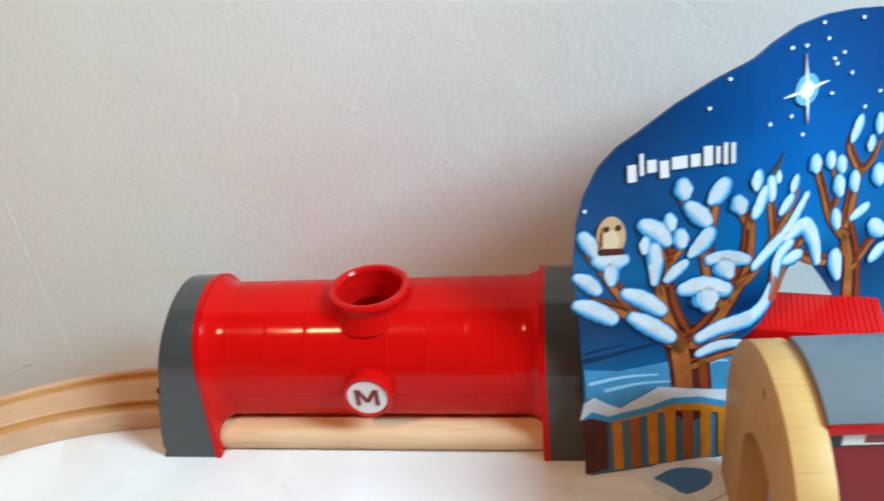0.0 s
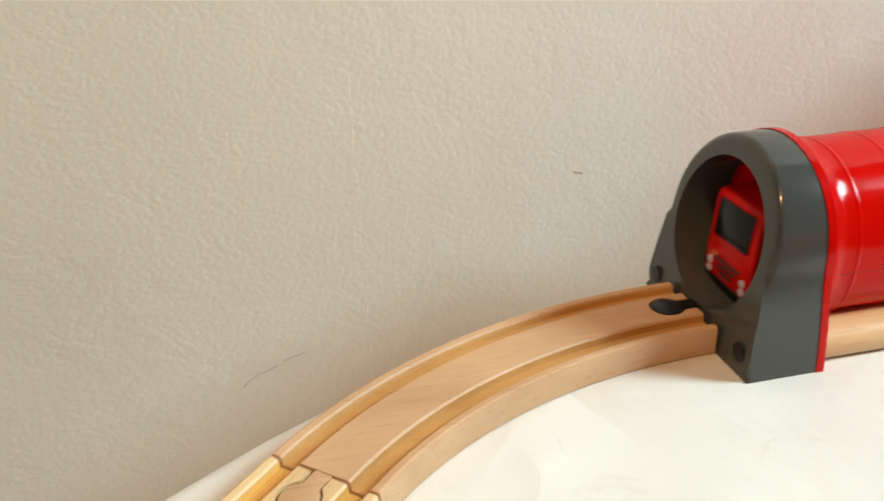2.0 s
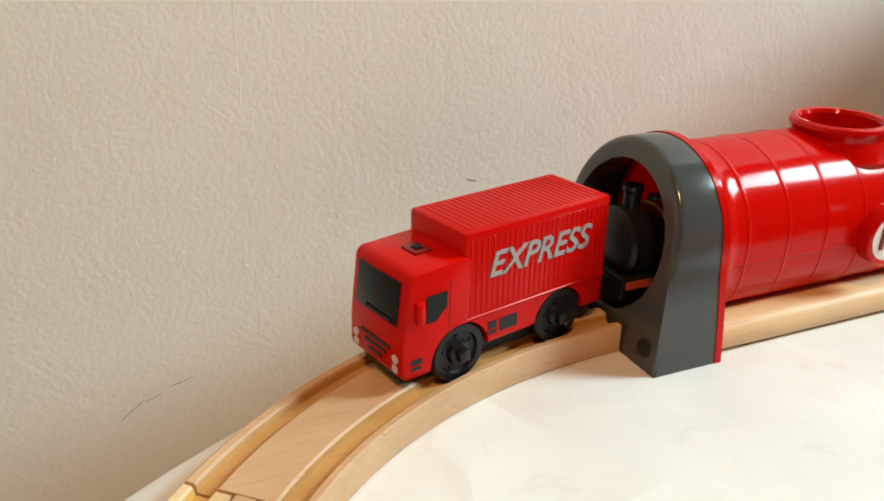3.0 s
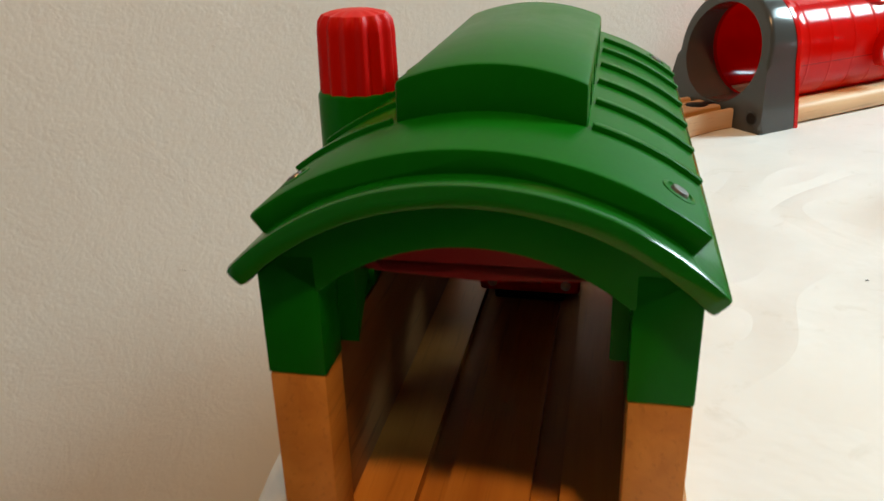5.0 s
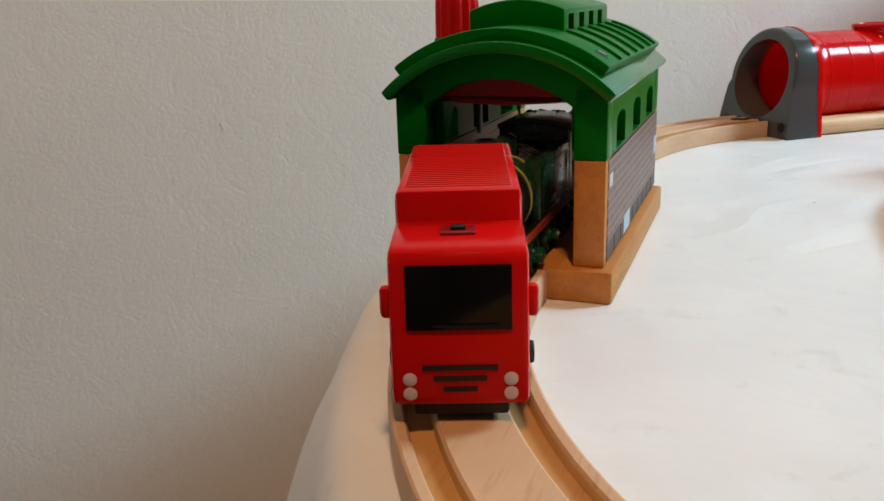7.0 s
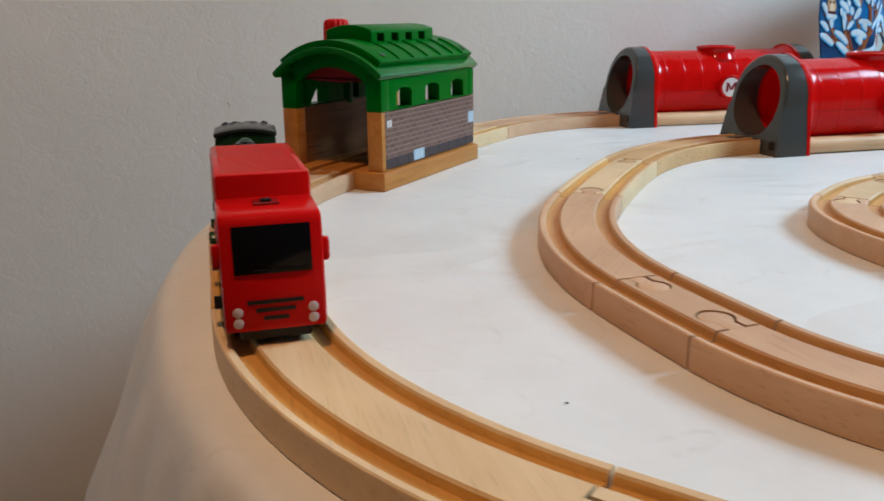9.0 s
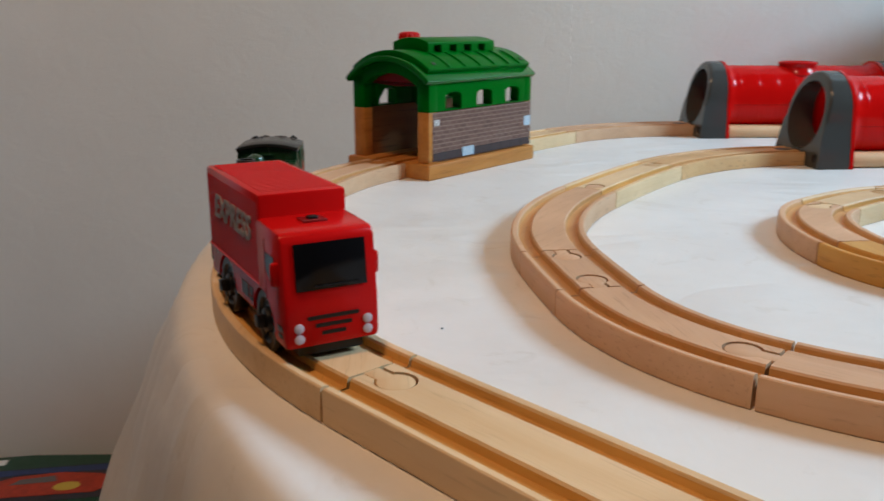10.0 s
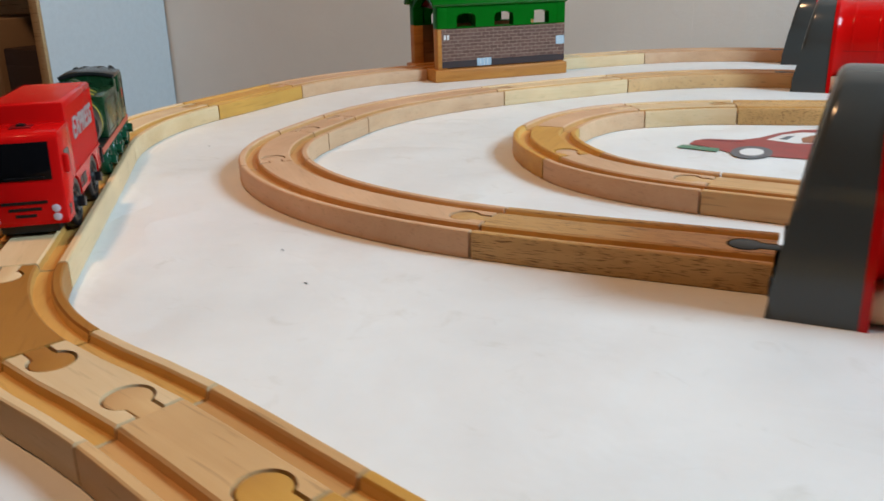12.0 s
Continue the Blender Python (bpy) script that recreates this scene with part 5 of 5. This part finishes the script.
# ---- bookcase and carton by the wall ----
def bookcase():
    PANEL = plastic("white_laminate", (0.62, 0.68, 0.72), 0.45, 0.08)
    EDGE = wood("pine_edge", (0.55, 0.38, 0.2), (0.46, 0.30, 0.15))
    b = thing("bookcase", at(-10.3, 1.1, FLOOR_Z), "tall white bookcase with pine edges and filled shelves", "bookcase")
    h, dep, wid = 16.0, 2.45, 6.0
    for x0 in (-wid, -0.18):
        p = part("side_panel", box(x0, x0 + 0.18, -dep, 0, 0, h, 0.01), PANEL, b, "white laminated side panel")
        part("edge_strip", box(x0 - 0.01, x0 + 0.175, -dep - 0.06, -dep, 0, h, 0.008), EDGE, p, "pine edge strip")
    part("back_panel", box(-wid + 0.18, -0.18, -0.05, -0.01, 0, h), EDGE, b)
    for z in (0.3, 2.2, 5.75, 9.2, 12.6, 15.7):
        part("shelf", box(-wid + 0.18, -0.18, -dep, -0.05, z, z + 0.2, 0.008), EDGE, b)
    return b


bookcase()


def on_shelf(name, x0, x1, z0, h, deep, mat, label, category):
    m = at(-10.3 + x0, 1.1 - 2.45 + 0.25, FLOOR_Z + z0)
    t = thing(name, m, label, category, "things on the shelves")
    part("body", box(0, x1 - x0, 0, deep, 0, h, 0.03), mat, t)
    part("front_panel", box(0.05, x1 - x0 - 0.05, -0.012, 0, h * 0.2, h * 0.8, 0.004), mat, t)
    return t


CARDBOARD = plastic("cardboard", (0.32, 0.22, 0.14), 0.7)
BOX_GREY = plastic("pale_grey_box", (0.42, 0.40, 0.38), 0.6)
BOX_BLUE = plastic("blue_box", (0.03, 0.07, 0.16), 0.5)
DARK_BROWN = plastic("dark_brown_box", (0.05, 0.03, 0.025), 0.6)
for row in ((-1.5, -0.4, 2.4, 1.25, BOX_GREY), (-2.9, -1.65, 2.4, 1.0, DARK_BROWN), (-1.45, -0.35, 5.95, 1.35, DARK_BROWN), (-3.0, -1.6, 5.95, 1.8, CARDBOARD), (-0.75, -0.30, 9.4, 1.5, BOX_BLUE), (-1.5, -0.85, 9.4, 1.9, DARK_BROWN), (-2.6, -1.6, 9.4, 1.4, BOX_GREY), (-1.3, -0.4, 0.5, 1.2, DARK_BROWN)):
    names = {BOX_GREY: ("storage_box", "pale grey storage box on a shelf"), DARK_BROWN: ("storage_box", "dark brown storage box on a shelf"), CARDBOARD: ("cardboard_box", "brown cardboard box on a shelf"), BOX_BLUE: ("book", "dark blue book standing on a shelf")}
    name, label = names[row[4]]
    on_shelf(name, row[0], row[1], row[2], row[3], 1.6, row[4], label, "box" if "box" in name else "book")


def carton():
    c = thing("toy_carton", at(-9.3, -0.53, FLOOR_Z, 8), "dark green printed toy carton standing on the floor", "carton")
    GREEN_CARD = plastic("green_card", (0.012, 0.06, 0.035), 0.4)
    h = -4.3 - FLOOR_Z
    part("body", box(0, 3.4, 0, 1.5, 0, h, 0.015), GREEN_CARD, c, "dark green card body")
    part("top_picture", box(0.42, 3.3, 0.30, 1.12, h, h + 0.004), plastic("print_slate", (0.035, 0.032, 0.05), 0.35, 0.5), c, "dark printed picture")
    part("front_picture", box(0.35, 3.3, -0.004, 0, 0.2, h - 0.55), plastic("print_grey", (0.42, 0.36, 0.38), 0.35, 0.3), c, "pale grey printed panel")
    part("top_sky_print", prism([(0.5, 1.10), (0.62, 0.92), (1.5, 0.98), (3.25, 0.92), (3.25, 1.10)], h + 0.004, h + 0.006), plastic("print_blue", (0.03, 0.06, 0.20), 0.35, 0.5), c)
    part("top_ground_print", prism([(0.45, 0.32), (1.0, 0.32), (1.15, 0.44), (0.55, 0.46)], h + 0.004, h + 0.006), plastic("print_tan", (0.40, 0.26, 0.14), 0.35, 0.4), c)
    part("top_car_print", prism([(1.0, 0.52), (1.3, 0.44), (2.4, 0.42), (2.7, 0.66), (2.4, 0.86), (1.9, 0.96), (1.35, 0.92), (1.02, 0.74)], h + 0.006, h + 0.009), plastic("print_orange_red", (0.50, 0.05, 0.02), 0.35, 0.5), c, "orange-red printed vehicle")
    part("top_print_spot", prism(arc(2.05, 0.60, 0.16, 0, 340, 17, 0.10), h + 0.009, h + 0.011), YELLOW, c)
    part("top_window_print", prism([(1.35, 0.72), (1.45, 0.84), (1.85, 0.88), (1.9, 0.74)], h + 0.009, h + 0.011), PRINT_DARK, c)
    for k in range(4):
        x = 0.15 + 0.23 * k
        part("mark_bar", box(x, x + 0.17, -0.006, 0, h - 0.33, h - 0.15), WHITE, c, "pale bar of the maker's mark")
        part("mark_bar", box(x + 0.1, x + 0.3, 1.26, 1.40, h, h + 0.006), WHITE, c, "pale bar of the maker's mark")
    for k in range(3):
        part("caption_bar", box(1.5 + 0.3 * k, 1.72 + 0.3 * k, -0.006, 0, h - 0.42, h - 0.13), PALE_BLUE, c)
    return c


carton()


# ---- motion of the train ----
def line_table():
    pts = []
    for a, b in zip(OUTER[1:], OUTER[2:]):
        pts += [glide(a, b, k / 80) for k in range(80)]
    dist = [0.0]
    for p, q in zip(pts, pts[1:]):
        dist.append(dist[-1] + (q - p).length)
    zero = 4.4 - 2.30
    return np.array(dist) - zero, np.array([p[0] for p in pts]), np.array([p[1] for p in pts])


# seconds and how far the truck's front has come along the line, from x = 2.30
RUN_T = (0.0, 1.0, 2.0, 2.5, 4.3, 5.0, 5.5, 6.0, 6.5, 8.5, 9.0, 9.5, 10.0, 10.5, 11.0, 11.5, 12.0)
RUN_S = (-0.250, 0.970, 2.200, 2.820, 4.760, 5.520, 6.205, 6.850, 7.440, 9.487, 9.985, 10.555, 11.066, 11.602, 12.106, 12.648, 13.162)


def motions():
    dist, px, py = line_table()

    def spot(s):
        return Vector((float(np.interp(s, dist, px)), float(np.interp(s, dist, py))))

    def rows_of(back_front, back_rear):
        rows = []
        for k in range(61):
            t = 0.2 * k
            s = float(np.interp(t, RUN_T, RUN_S))
            a, b = spot(s - back_front), spot(s - back_rear)
            d = a - b
            c = (a + b) / 2
            rows.append((t, at(c.x, c.y, 0, math.degrees(math.atan2(d.y, d.x)))))
        return rows

    walk(toy_truck, rows_of(0.245, 0.715))
    walk(toy_loco, rows_of(1.02 + 0.605 - 0.25, 1.02 + 0.605 + 0.25))
    for carrier in (toy_truck, toy_loco):
        for w in carrier.children:
            if w.name.split(".")[0] == "wheel":
                loc = w.location.copy()
                r = (loc.z / DM - 0.092)
                rows = []
                for k in range(121):
                    s = float(np.interp(0.1 * k, RUN_T, RUN_S))
                    rows.append((0.1 * k, Matrix.Translation(loc) @ Matrix.Rotation(s / r, 4, "Y")))
                walk(w, rows)


motions()
